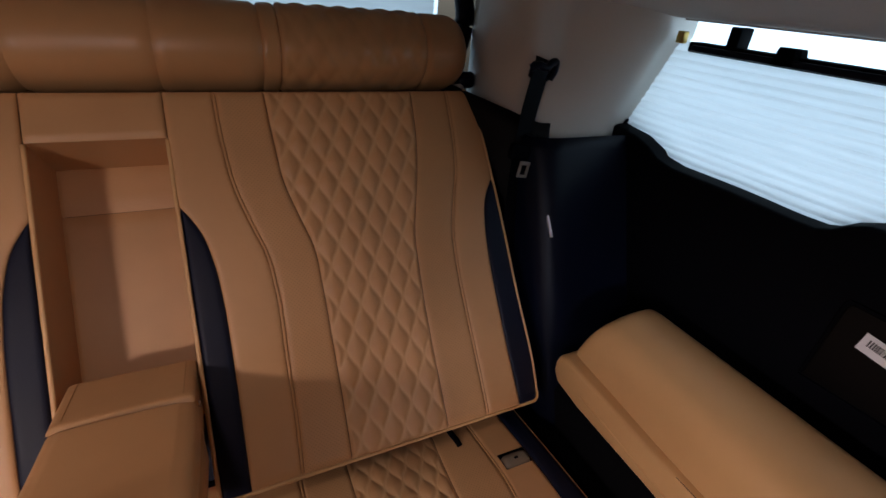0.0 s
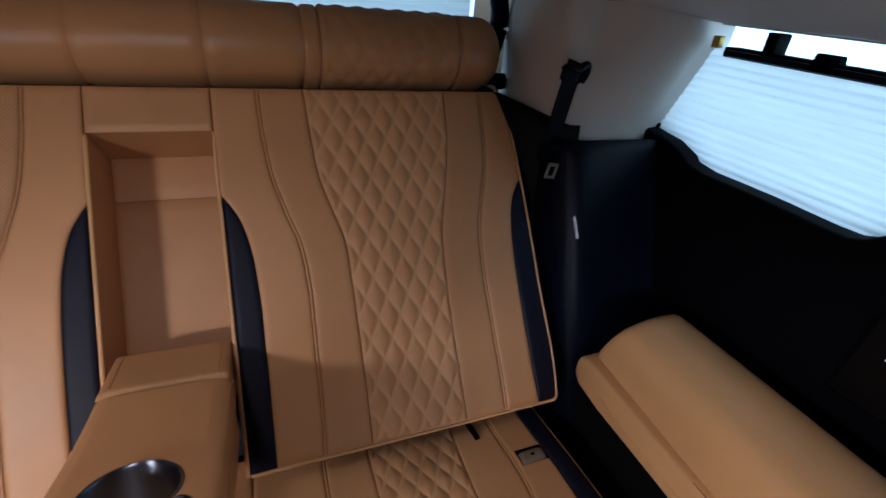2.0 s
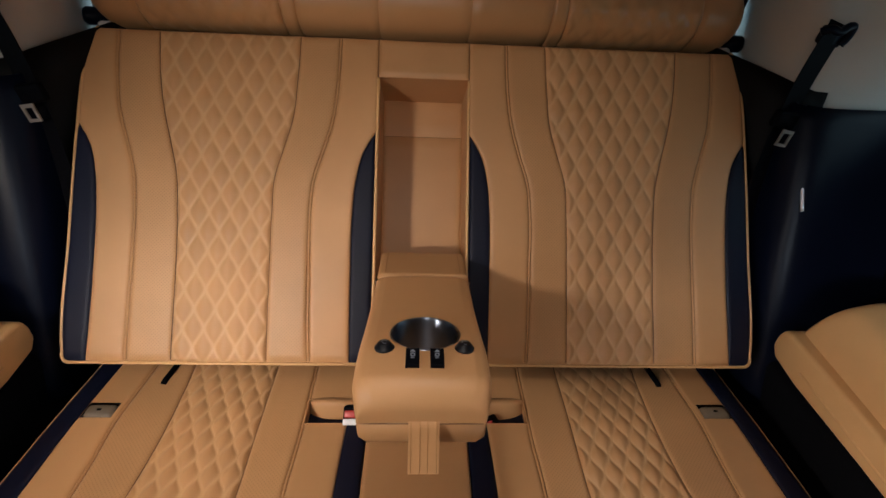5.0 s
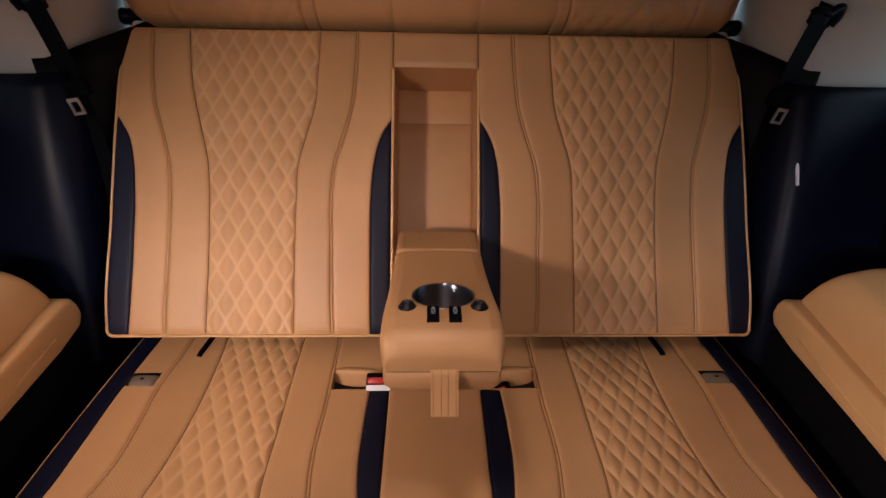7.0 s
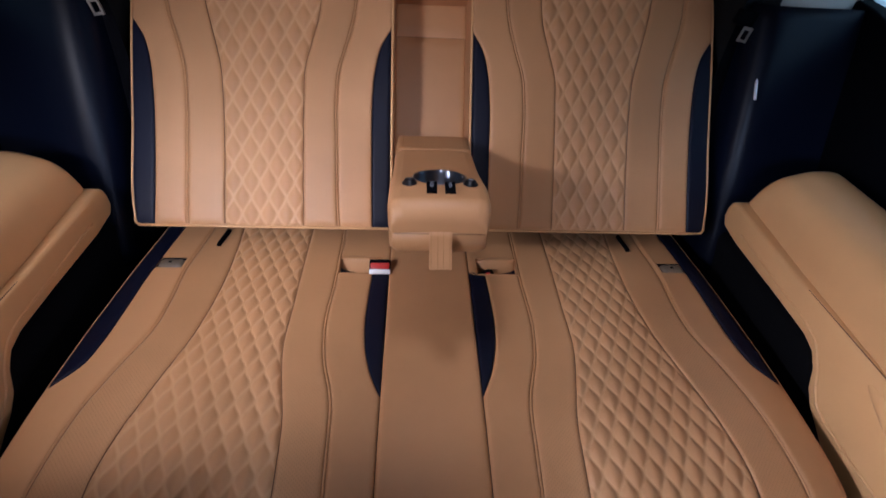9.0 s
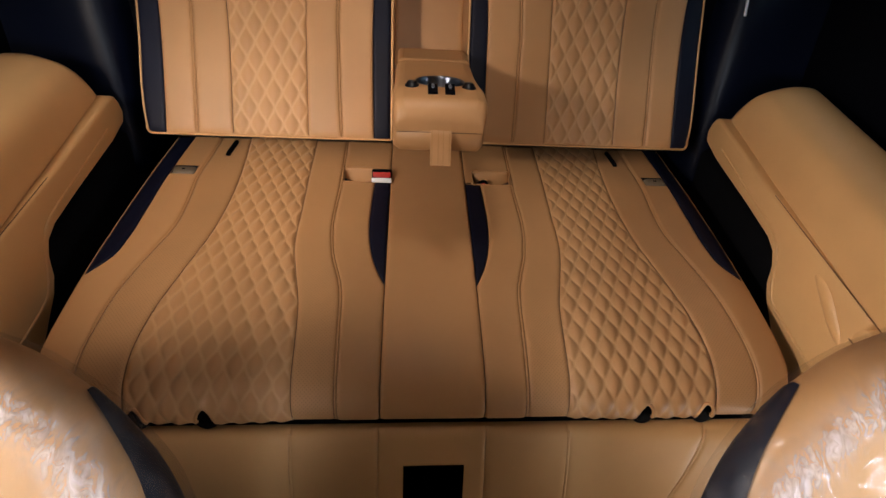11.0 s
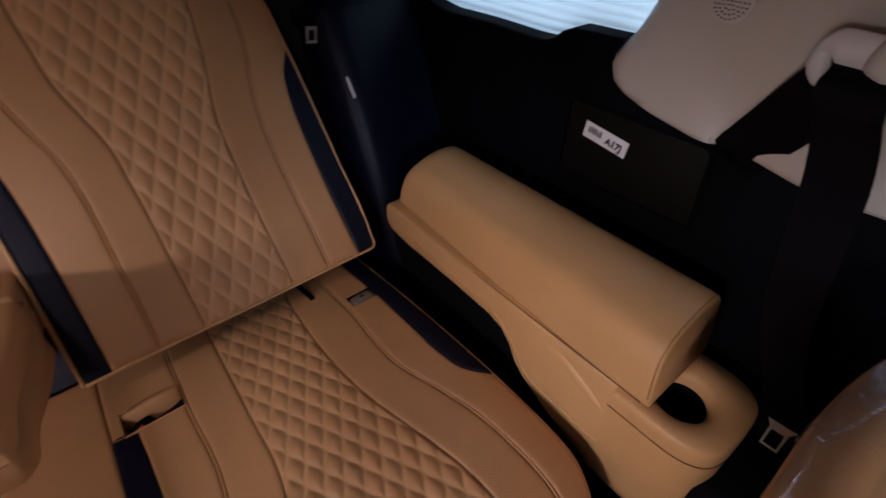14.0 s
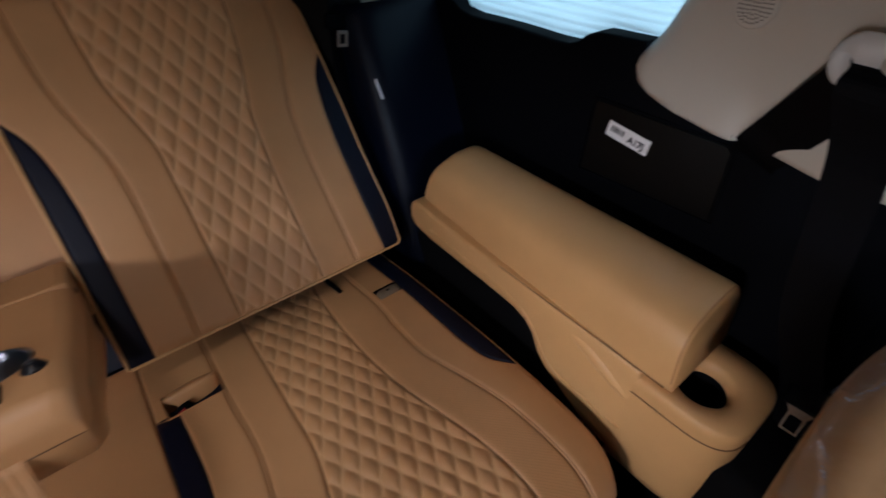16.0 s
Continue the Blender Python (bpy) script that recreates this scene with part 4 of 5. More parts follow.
# cut-outs at the front edge of the quilted panels: a black disc for the shade inside and a turned-in leather rim
for side in (1, -1):
    for x in NOTCHES:
        rim = [tuple(on_cushion(np.array(side * (x + 0.0148 * math.cos(a))), np.array(CLEN + 0.002 - 0.030 * math.sin(a)), np.array(0.0045))) for a in np.linspace(0, math.pi, 20)]
        part("notch_rim", tube(rim, 0.0028, 8), tan_leather, cushion, "turned-in leather rim")
        c = on_cushion(np.array(side * x), np.array(CLEN - 0.006), np.array(-0.004))
        part("front_notch", loft(disc_rings(tuple(c), (0, -0.80, 0.60), [(0.021, -0.004), (0.021, 0.001), (0.0195, 0.002), (0.001, 0.002)], 20)), black_plastic, cushion, "black disc for the shade in the front cut-out")


def laid(bm, m):
    bm.transform(m)
    return bm


# ---------------------------------------------------------------- seat buckles
for side in (1, -1):
    bk = thing("seat_buckle", "black seat belt buckle with a red button in its pocket", "seat buckle", "rear seat buckles", at=(side * 0.125, -0.057, 0.316))
    if side > 0:
        tilt = Matrix.Translation((0.128, -0.071, 0.340)) @ Matrix.Rotation(radians(-30), 4, "Y") @ Matrix.Rotation(radians(40), 4, "X")
    else:
        tilt = Matrix.Translation((-0.1015, -0.062, 0.357)) @ Matrix.Rotation(radians(42), 4, "X")
    w = 0.0215 if side < 0 else 0.013
    part("housing", laid(box(-w, w, -0.013, 0.015, -0.030, 0.024, 0.004), tilt), black_plastic, bk)
    part("button", laid(box(-w + 0.002, w - 0.002, -0.0045, 0.0075, 0.022, 0.0262, 0.0015), tilt), red_plastic, bk, "red release button")
    if side < 0:
        part("tag", laid(box(-w, w, -0.0155, -0.0055, 0.022, 0.0265, 0.0008), tilt), paper, bk, "white paper tag")

# ---------------------------------------------------------------- skirt under the cushion
skirt = part("skirt", extrude([(-0.575, 0.29), (-0.60, 0.285), (-0.79, 0.0), (-0.50, 0.0)], 0.07, 0.565, 0.0), black_plastic, seat, "tan skirt below the cushion with a dark opening", False)
SK = smooth_path([(0, -0.588, 0.287), (0, -0.597, 0.2935), (0, -0.613, 0.287), (0, -0.645, 0.249), (0, -0.682, 0.194), (0, -0.74, 0.10), (0, -0.80, 0.0)], 8)
sl = np.concatenate([[0], np.cumsum([(b - a).length for a, b in zip(SK, SK[1:])])])
sy_, sz_ = np.array([p.y for p in SK]), np.array([p.z for p in SK])
SLEN = float(sl[-1])


def on_skirt(x, s, h):
    y, z = np.interp(s, sl, sy_), np.interp(s, sl, sz_)
    return np.stack([x + 0 * s, y - 0.85 * h, z + 0.52 * h], -1)


def skirt_hole(x, s):
    z = np.interp(s, sl, sz_)
    return (np.abs(x - 0.003) < 0.049) & (z < 0.254) & (z > 0.192)


panel("middle_panel", on_skirt, const(-0.085), const(0.085), 0, SLEN, tan_vinyl, skirt, nx=34, step=0.004, hole=skirt_hole, crown=0.004)
for side in (1, -1):
    lean = curve([(0.0, 0.449), (0.03, 0.446), (0.07, 0.432), (0.15, 0.398), (SLEN, 0.33)])
    for a, b in ((const(0.085), const(0.219)), (const(0.219), lean), (lean, const(0.572))):
        l, r = (a, b) if side > 0 else (mirror(b), mirror(a))
        panel("skirt_panel", on_skirt, l, r, 0, SLEN, tan_vinyl, skirt, nx=16, step=0.012, crown=0.004)
    for f in (const(0.219), lean):
        part("piping", tube([tuple(on_skirt(np.array(side * float(f(s))), np.array(s), np.array(0.002))) for s in np.linspace(0.02, SLEN, 30)], 0.0026, 8), tan_vinyl, skirt, "raised tan seam")
# black strip standing for the shade below the overhanging cushion
part("gap_lining", box(-0.562, 0.562, -0.600, -0.55, 0.262, 0.279, 0.002), black_plastic, skirt, "black strip for the shade under the cushion")
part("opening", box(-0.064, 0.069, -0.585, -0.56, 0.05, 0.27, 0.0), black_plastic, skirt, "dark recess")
part("backing", extrude([(-0.575, 0.29), (-0.60, 0.285), (-0.79, 0.0), (-0.50, 0.0)], -0.565, -0.065, 0.0), black_plastic, skirt, smooth=False)

# ---------------------------------------------------------------- folding middle armrest
arm = thing("folding_armrest", "tan leather folded-down armrest with a cup holder and switches", "armrest", at=(0.004, -0.1, 0.58))
AX, AW = 0.004, 0.0745
top_z = curve([(-0.245, 0.658), (-0.20, 0.653), (-0.14, 0.632), (-0.06, 0.606), (0.02, 0.588), (0.09, 0.574)])
CUP = Vector((0.0065, -0.1605, 0.0))


def arm_shell():
    """Stations along the armrest, each an open arch from seam to seam."""
    rows = []
    stations = [(y, float(top_z(y))) for y in np.linspace(0.020, -0.238, 100)]
    stations = [(0.0235, float(top_z(0.02)) - 0.012), (0.0232, float(top_z(0.02)) - 0.004), (0.0222, float(top_z(0.02)) - 0.0012)] + stations
    r = 0.028
    zf = float(top_z(-0.238))
    stations += [(-0.238 - r * math.sin(a), zf - r * (1 - math.cos(a))) for a in np.linspace(0.08, math.pi / 2, 16)]
    stations += [(-0.266 - 0.001 * k, zf - 0.028 - (zf - 0.028 - 0.6165) * k) for k in np.linspace(0.2, 1, 5)]
    for y, zt in stations:
        zb = min(zt - 0.0005, max(float(top_z(max(y, -0.24))) - 0.042, 0.10))
        rr = min(0.014, (zt - zb) * 0.5)
        AWF = AW - 0.007 * min(1, max(0, (-y - 0.236) / 0.031)) ** 2
        arch = [(-AWF, zb), (-AWF, zb + (zt - rr - zb) * 0.5)]
        arch += [(-AWF + rr * (1 - math.cos(a)), zt - rr + rr * math.sin(a)) for a in np.linspace(0, math.pi / 2, 7)]
        arch += [(x, zt + 0.003 * (1 - (x / AWF) ** 2)) for x in np.linspace(-AWF + rr, AWF - rr, 52)[1:-1]]
        arch += [(AWF - rr + rr * math.sin(a), zt - rr + rr * math.cos(a)) for a in np.linspace(0, math.pi / 2, 7)]
        arch += [(AWF, zb + (zt - rr - zb) * 0.5), (AWF, zb)]
        rows.append([(AX + x, y, z) for x, z in arch])
    return np.array(rows)


P = arm_shell()
mid = (P[:-1, :-1] + P[1:, 1:]) / 2
keep = ((mid[..., 0] - CUP.x) ** 2 + (mid[..., 1] - CUP.y) ** 2 > 0.0405**2) | (mid[..., 2] < np.interp(mid[..., 1], [-0.25, 0.1], [0.62, 0.55]))
link("upper_cover", grid_mesh("upper_cover", P, P[..., :2].copy(), keep), tan_leather, arm)
low = []
for y in np.concatenate([np.linspace(0.022, -0.245, 30), -0.245 - 0.0215 * np.sin(np.linspace(0.2, math.pi / 2, 8))]):
    zt = float(top_z(max(y, -0.24))) - 0.0415 + 0.004 * min(1, max(0, (-y - 0.236) / 0.02))
    k = max(0, (-0.245 - y) / 0.0215)
    zb = zt - 0.048 - 0.03 * np.clip((y + 0.22) / 0.27, 0, 1) + 0.012 * k * k
    w = AW - 0.0008 - 0.007 * min(1, max(0, (-y - 0.236) / 0.031)) ** 2
    low.append([(AX + x, y, z) for x, z in ((-w, zt), (-w, zb + 0.008), (-w + 0.008, zb), (w - 0.008, zb), (w, zb + 0.008), (w, zt))])
part("lower_cover", loft(low), tan_leather, arm, "", True)
part("front_seam", tube([(AX + x, -0.2668 + 0.0003 * (x / AW) ** 4, 0.6163) for x in np.linspace(-AW + 0.009, AW - 0.009, 20)], 0.0008, 6), seam_brown, arm, "dark brown line drawn into the seam")
cup_axis = Vector((0, 0.28, 0.96)).normalized()
cz = float(top_z(CUP.y)) + 0.003
cup = part("cup_holder", loft(disc_rings((CUP.x, CUP.y, cz), cup_axis, [(0.0424, -0.002), (0.0428, 0.0010), (0.0416, 0.0020), (0.0402, 0.0014), (0.0394, -0.0006), (0.0388, -0.006), (0.0372, -0.070), (0.035, -0.074)], 72), (False, False)), dark_steel, arm, "brushed steel cup holder")
# black bottom, added unseen so that the steel wall reflects something dark
part("cup_mat", loft(disc_rings((CUP.x, CUP.y, cz), cup_axis, [(0.0365, -0.074), (0.036, -0.0715), (0.030, -0.071), (0.029, -0.0725), (0.0005, -0.0725)], 48)), black_plastic, cup, "added black bottom that darkens the cup's reflections")


def top_frame(x, y, lift=0.0):
    """A frame lying on the armrest's top at x, y."""
    e = 0.01
    t = Vector((0, -2 * e, float(top_z(y - e)) - float(top_z(y + e)))).normalized()
    nrm = Vector((1, 0, 0)).cross(t) * -1
    if nrm.z < 0:
        nrm = -nrm
    z = float(top_z(y)) + 0.003 * (1 - ((x - AX) / AW) ** 2)
    m = Matrix((Vector((1, 0, 0)), -t, nrm)).transposed().to_4x4()
    return Matrix.Translation(Vector((x, y, z)) + nrm * lift) @ m


for x in (AX - 0.0115, AX + 0.0152):
    m = top_frame(x, -0.214)
    ring = [[(-0.0075, -0.0155, 0), (0.0075, -0.0155, 0), (0.0075, 0.0085, 0), (-0.0075, 0.0085, 0)], [(-0.0072, -0.0150, 0), (0.0072, -0.0150, 0), (0.0072, 0.0075, 0), (-0.0072, 0.0075, 0)], [(-0.0064, -0.0142, 0), (0.0064, -0.0142, 0), (0.0064, 0.0066, 0), (-0.0064, 0.0066, 0)]]
    body = [[(px, py, -0.003) for px, py, q in ring[0]]] + [[(px, py, lift + 0.0042 * (py + 0.0155) / 0.024) for px, py, q in r] for r, lift in zip(ring, (0.0025, 0.0036, 0.0042))]
    sw = part("rocker_switch", laid(loft(body), m), black_plastic, arm, "black rocker switch", False)
    tilt = m @ Matrix.Translation((0, 0, 0.0045 + 0.0042 * 0.0155 / 0.024)) @ Matrix.Rotation(math.atan(0.175), 4, "X")
    part("icon_arrow", laid(loft([[(-0.0030, 0.0018, h), (0.0030, 0.0018, h), (0.0004, 0.0052, h), (-0.0004, 0.0052, h)] for h in (-0.0002, 0.0003)]), tilt), icon_white, sw, "white arrow mark", False)
    eye = loft([[(r * math.cos(t), -0.0022 + r * 0.9 * math.sin(t), h) for t in np.linspace(0, 2 * math.pi, 17)[:-1]] for r, h in ((0.0016, -0.0002), (0.0016, 0.0003), (0.0028, 0.0003), (0.0028, -0.0002))], (False, False))
    part("icon_ring", laid(eye, tilt), icon_white, sw, "white ring mark", False)
    part("icon_bar", laid(box(-0.0022, 0.0022, -0.0068, -0.0060, -0.0002, 0.0003, 0), tilt), icon_white, sw, "white bar mark", False)
for x in (AX - 0.0437, AX + 0.0470):
    m = top_frame(x, -0.1945)
    bt = part("push_button", laid(loft(disc_rings((0, 0, 0), (0, 0, 1), [(0.0114, -0.003), (0.0114, 0.0008), (0.0106, 0.0022), (0.0092, 0.0030), (0.0078, 0.0062), (0.0066, 0.0074), (0.001, 0.0080)], 28)), m), button_black, arm, "round black push button")
    part("icon_bar", laid(box(-0.0030, 0.0030, 0.0024, 0.0034, 0.0072, 0.0081, 0), m), icon_white, bt, "white mark", False)
    part("icon_hook", laid(box(-0.0032, -0.0022, -0.001, 0.0026, 0.0074, 0.0083, 0), m), icon_white, bt, "white mark", False)
    part("icon_foot", laid(box(-0.0016, 0.0024, -0.0040, -0.0031, 0.0072, 0.0080, 0), m), icon_white, bt, "white mark", False)
strap_pts = smooth_path([(0.006, -0.262, 0.6205), (0.006, -0.2705, 0.6155), (0.006, -0.279, 0.600), (0.006, -0.290, 0.586), (0.006, -0.299, 0.577)], 5)
strap = part("pull_strap", ribbon(strap_pts, (1, 0, 0), 0.0325, 0.003), tan_leather, arm, "tan leather pull strap", False)
for dx in (-0.0135, -0.004, 0.004, 0.0135):
    part("stitch_line", tube([(p.x + dx, p.y - 0.0012, p.z + 0.0014) for p in strap_pts[2:]], 0.0005, 6), stitch_thread, strap, "tan stitching")
# the stuffed flap between the armrest and its well
def on_flap(x, s, h):
    return np.stack([AX + x + 0 * s, 0.0255 + 0.975 * s + 0.2 * h, 0.5815 - 0.215 * s - 0.02 * np.clip((s - 0.095) / 0.012, 0, 1) ** 2 + h], -1)


panel("hinge_flap", on_flap, const(-0.0735), const(0.0735), 0, 0.107, tan_leather, arm, "stuffed tan leather hinge flap", crown=0.007, edge=0.010, nx=24, step=0.004)
part("flap_core", extrude([(0.022, 0.578), (0.125, 0.556), (0.135, 0.50), (0.03, 0.50)], AX - 0.072, AX + 0.072, 0.003), tan_leather, arm)
for side in (1, -1):
    line = [tuple(on_flap(np.array(side * 0.061), np.array(s), np.array(0.0071))) for s in np.linspace(0.012, 0.098, 12)]
    part("flap_seam", tube(line, 0.0006, 6), stitch_thread, arm)
for side in (1, -1):
    part("hinge_pin", loft(disc_rings((AX + side * 0.0745, 0.036, 0.566), (side, 0, 0), [(0.0045, 0), (0.0045, 0.002), (0.003, 0.003)], 14)), steel, arm, "small steel hinge pin")


# ---------------------------------------------------------------- side armrests on the wheel arches
def side_armrest(side):
    th = thing("side_console", "tan vinyl side console with a padded top and a cup tray", "console", "side consoles", at=(side * 0.74, -0.3, 0.4))
    # padded top: a loft along y, its section leaning and rounded on the inner side
    base = [(0.652, 0.483), (0.651, 0.518), (0.653, 0.549), (0.661, 0.570), (0.676, 0.584), (0.702, 0.593), (0.732, 0.598), (0.760, 0.599), (0.781, 0.595), (0.792, 0.583), (0.797, 0.562), (0.793, 0.482)]
    sec = [(p.x, p.z) for p in smooth_path([(x, 0, z) for x, z in base], 4)]
    cx = 0.735
    rings = []
    stations = [(0.006, 0.90), (0.004, 0.945), (0.0, 0.975), (-0.010, 0.992), (-0.03, 1.0)] + [(y, 1.0) for y in np.linspace(-0.09, -0.53, 16)] + [(-0.552, 1.0), (-0.560, 0.998), (-0.566, 0.990), (-0.5695, 0.976), (-0.571, 0.955)]
    for y, k in stations:
        ring = []
        for x, z in sec:
            zz = 0.482 + (z - 0.482) * (1 - (1 - k) * 1.25)
            xx = cx + (x - cx) * (1 - (1 - k) * 0.55)
            xx += 0.020 * max(0, min(1, (cx - x) / 0.05)) * max(0, min(1, (y + 0.50) / 0.45))
            lean = -0.036 * max(0, (zz - 0.50) / 0.1) * max(0, (y + 0.10) / 0.11) + 0.012 * max(0, (zz - 0.5) / 0.1) * max(0, (-0.5 - y) / 0.07)
            ring.append((side * xx, y + lean, zz))
        rings.append(ring)
    pad = part("pad", loft(rings), tan_vinyl, th, "padded tan top")
    part("edge_seam", tube(rings[-3][2:-3], 0.0011, 6), stitch_thread, pad, "stitched edge seam")
    # body: rear lip, swooping lower edge
    prof = [(0.024, 0.470), (0.018, 0.488), (0.0, 0.4935), (-0.06, 0.4905), (-0.2, 0.486), (-0.53, 0.484), (-0.53, 0.272), (-0.475, 0.284), (-0.43, 0.306), (-0.40, 0.323), (-0.375, 0.336), (-0.352, 0.358), (-0.335, 0.390), (-0.315, 0.410), (-0.285, 0.419), (-0.20, 0.422), (-0.05, 0.423), (0.01, 0.430), (0.024, 0.448)]
    x0, x1 = sorted((side * 0.648, side * 0.805))
    body = part("body", extrude(prof, x0, x1, 0.007, 4), tan_vinyl, th, "tan vinyl body")
    # raised edge line along the body, and the shallow pull in its face
    ln = smooth_path([(side * 0.6486, y, z) for y, z in ((-0.05, 0.452), (-0.18, 0.444), (-0.29, 0.437), (-0.335, 0.410), (-0.37, 0.365), (-0.41, 0.345), (-0.53, 0.343))], 6)
    part("edge_bead", tube(ln, 0.0030, 8), tan_vinyl, th, "soft raised edge line")
    part("seam", tube([(side * 0.6515, y, 0.4840) for y in np.linspace(-0.24, -0.560, 24)], 0.0009, 6), seam_brown, th, "dark brown line drawn into the seam")
    pull = smooth_path([(side * 0.6475, y, z) for y, z in ((-0.405, 0.458), (-0.425, 0.455), (-0.45, 0.447), (-0.48, 0.434), (-0.51, 0.421), (-0.528, 0.413))], 6)
    rows = []
    for i, p in enumerate(pull):
        f = math.sin(math.pi * (0.04 + 0.92 * i / (len(pull) - 1))) ** 0.7
        rows.append([(p.x + side * 0.004 - side * 0.0075 * f * math.cos(a), p.y, p.z + 0.015 * f * math.sin(a)) for a in np.linspace(0, 2 * math.pi, 17)[:-1]])
    part("pull_rim", loft(rows), tan_vinyl, th, "raised swoosh in the side")
    # cup tray at the front
    def outline(k, n=48):
        out = []
        for i in range(n):
            a = 2 * math.pi * i / n
            c, s = math.cos(a), math.sin(a)
            out.append((0.7265 + 0.0785 * k * math.copysign(abs(c) ** (0.06 if s > 0 else 0.5), c), -0.592 + 0.076 * k * math.copysign(abs(s) ** (0.06 if s > 0 else 0.8), s)))
        return out
    def circle(r, n=48):
        return [(0.719 + r * math.cos(2 * math.pi * i / n), -0.589 + r * math.sin(2 * math.pi * i / n)) for i in range(n)]
    rings = [[(side * x, y, z) for x, y in outline(k)] for k, z in ((0.97, 0.262), (0.985, 0.275), (1.0, 0.33), (1.0, 0.39), (0.995, 0.422), (0.985, 0.434), (0.985, 0.440), (1.0, 0.447), (1.0, 0.457), (0.985, 0.466), (0.95, 0.4705))]
    rings += [[(side * x, y, z) for x, y in circle(r)] for r, z in ((0.056, 0.4705), (0.046, 0.4688), (0.040, 0.465), (0.0362, 0.457), (0.0345, 0.445), (0.033, 0.405), (0.0005, 0.403))]
    part("cup_tray", loft(rings, (True, False)), tan_vinyl, th, "tan tray with a round well")
    liner = [[(side * x, y, z) for x, y in circle(r)] for r, z in ((0.0342, 0.4480), (0.0332, 0.4470), (0.0320, 0.410), (0.0005, 0.408))]
    part("cup_liner", loft(liner, (False, False)), black_plastic, th, "black rubber cup liner")
    # dark tube standing for the shade in the groove round the tray
    part("tray_groove", tube([(side * x, y, 0.437) for x, y in outline(0.987)] + [(side * outline(0.987)[0][0], outline(0.987)[0][1], 0.437)], 0.0013, 6), seam_brown, th, "dark line for the shade in the groove")
    return th


side_armrest(1)
side_armrest(-1)


# ---------------------------------------------------------------- rear seat belts
def rear_belt(side):
    th = thing("rear_seat_belt", "black rear seat belt with a steel tongue", "seat belt", "rear seat belts", at=(side * 0.63, 0.2, 0.8))
    w = part("webbing", ribbon(smooth_path([(side * 0.664, 0.236, 0.954), (side * 0.656, 0.227, 0.938), (side * 0.648, 0.230, 0.87), (side * 0.642, 0.228, 0.81), (side * 0.632, 0.214, 0.72), (side * 0.622, 0.185, 0.60), (side * 0.615, 0.13, 0.44)], 6), (0.93 * side, 0.2, -0.25), 0.040, 0.0016), webbing_cloth, th, "black belt webbing", False)
    guide = [(side * 0.630, 0.222, 0.941), (side * 0.641, 0.216, 0.947), (side * 0.655, 0.214, 0.943), (side * 0.668, 0.216, 0.951), (side * 0.678, 0.220, 0.950), (side * 0.681, 0.225, 0.936), (side * 0.676, 0.228, 0.922)]
    part("guide", tube(smooth_path(guide, 5), 0.0065, 10), gloss_black, th, "black plastic belt guide")
    part("guide_plate", laid(box(-0.021, 0.021, -0.006, 0.006, -0.016, 0.012, 0.005), Matrix.Translation((side * 0.660, 0.234, 0.936)) @ Matrix.Rotation(radians(side * 10), 4, "Y")), gloss_black, th)
    m = Matrix.Translation((side * 0.638, 0.214, 0.801)) @ Matrix.Rotation(radians(side * 9), 4, "Y")
    part("sleeve", laid(box(-side * 0.008 - 0.021, -side * 0.008 + 0.021, -0.008, 0.008, -0.016, 0.014, 0.005), m), black_plastic, th, "black tongue sleeve")
    outer, inner = [(-0.0105, -0.043), (0.0105, -0.043), (0.0105, -0.014), (-0.0105, -0.014)], [(-0.0062, -0.038), (0.0062, -0.038), (0.0062, -0.020), (-0.0062, -0.020)]
    t = loft([[(x, d, z) for x, z in pts] for pts, d in ((outer, -0.016), (inner, -0.016), (inner, -0.013), (outer, -0.013), (outer, -0.016))], (False, False))
    part("tongue", laid(t, m), dull_steel, th, "steel tongue with a square eye", False)
    return th


rear_belt(1)
rear_belt(-1)


# ---------------------------------------------------------------- second-row seat belt on the cream pillar
b2 = thing("front_seat_belt", "black second-row seat belt on a white shoulder loop", "seat belt", at=(0.75, -0.58, 0.88))
D = Vector((0.752, -0.584, 0.885))
dn = Vector((-0.95, -0.08, 0.30)).normalized()
da = Vector((0.10, -0.80, -0.34)).normalized()
da = (da - dn * da.dot(dn)).normalized()
du = dn.cross(da) * -1
if du.z < 0:
    du = -du
slide = Matrix((da, du, dn)).transposed().to_4x4()
slide.translation = D
da = Vector((0.124, -0.99, -0.075))
da = (da - dn * da.dot(dn)).normalized()
du = da.cross(dn) if da.cross(dn).z > 0 else dn.cross(da)
fr = Matrix((da, du, dn)).transposed().to_4x4()
fr.translation = D + Vector((0, 0, 0.008))
loop, slot = [], []
for k in range(64):
    a = 2 * math.pi * k / 64
    c, q = math.cos(a), math.sin(a)
    px = 0.0245 * c + 0.0212 * max(-1, min(1, 2.5 * c))
    loop.append((px, 0.0268 * q - 0.003 * (1 - abs(px) / 0.0457) * math.copysign(1, q)))
    # a thin slot whose ends hook upwards
    sx = 0.0310 * math.copysign(abs(c) ** 0.6, c)
    slot.append((sx, -0.006 + 0.009 * max(0, (abs(sx) - 0.0240) / 0.007) ** 2 + 0.0028 * math.copysign(abs(q) ** 0.7, q)))
plate = loft([[(x * k, y * k, z) for x, y in loop] for k, z in ((0.96, -0.004), (1.0, 0.002), (0.97, 0.008), (0.90, 0.011))] + [[(x, y, z) for x, y in slot] for z in (0.010, -0.004)], (False, False))
part("shoulder_loop", laid(plate, fr), white_plastic, b2, "white plastic shoulder loop")
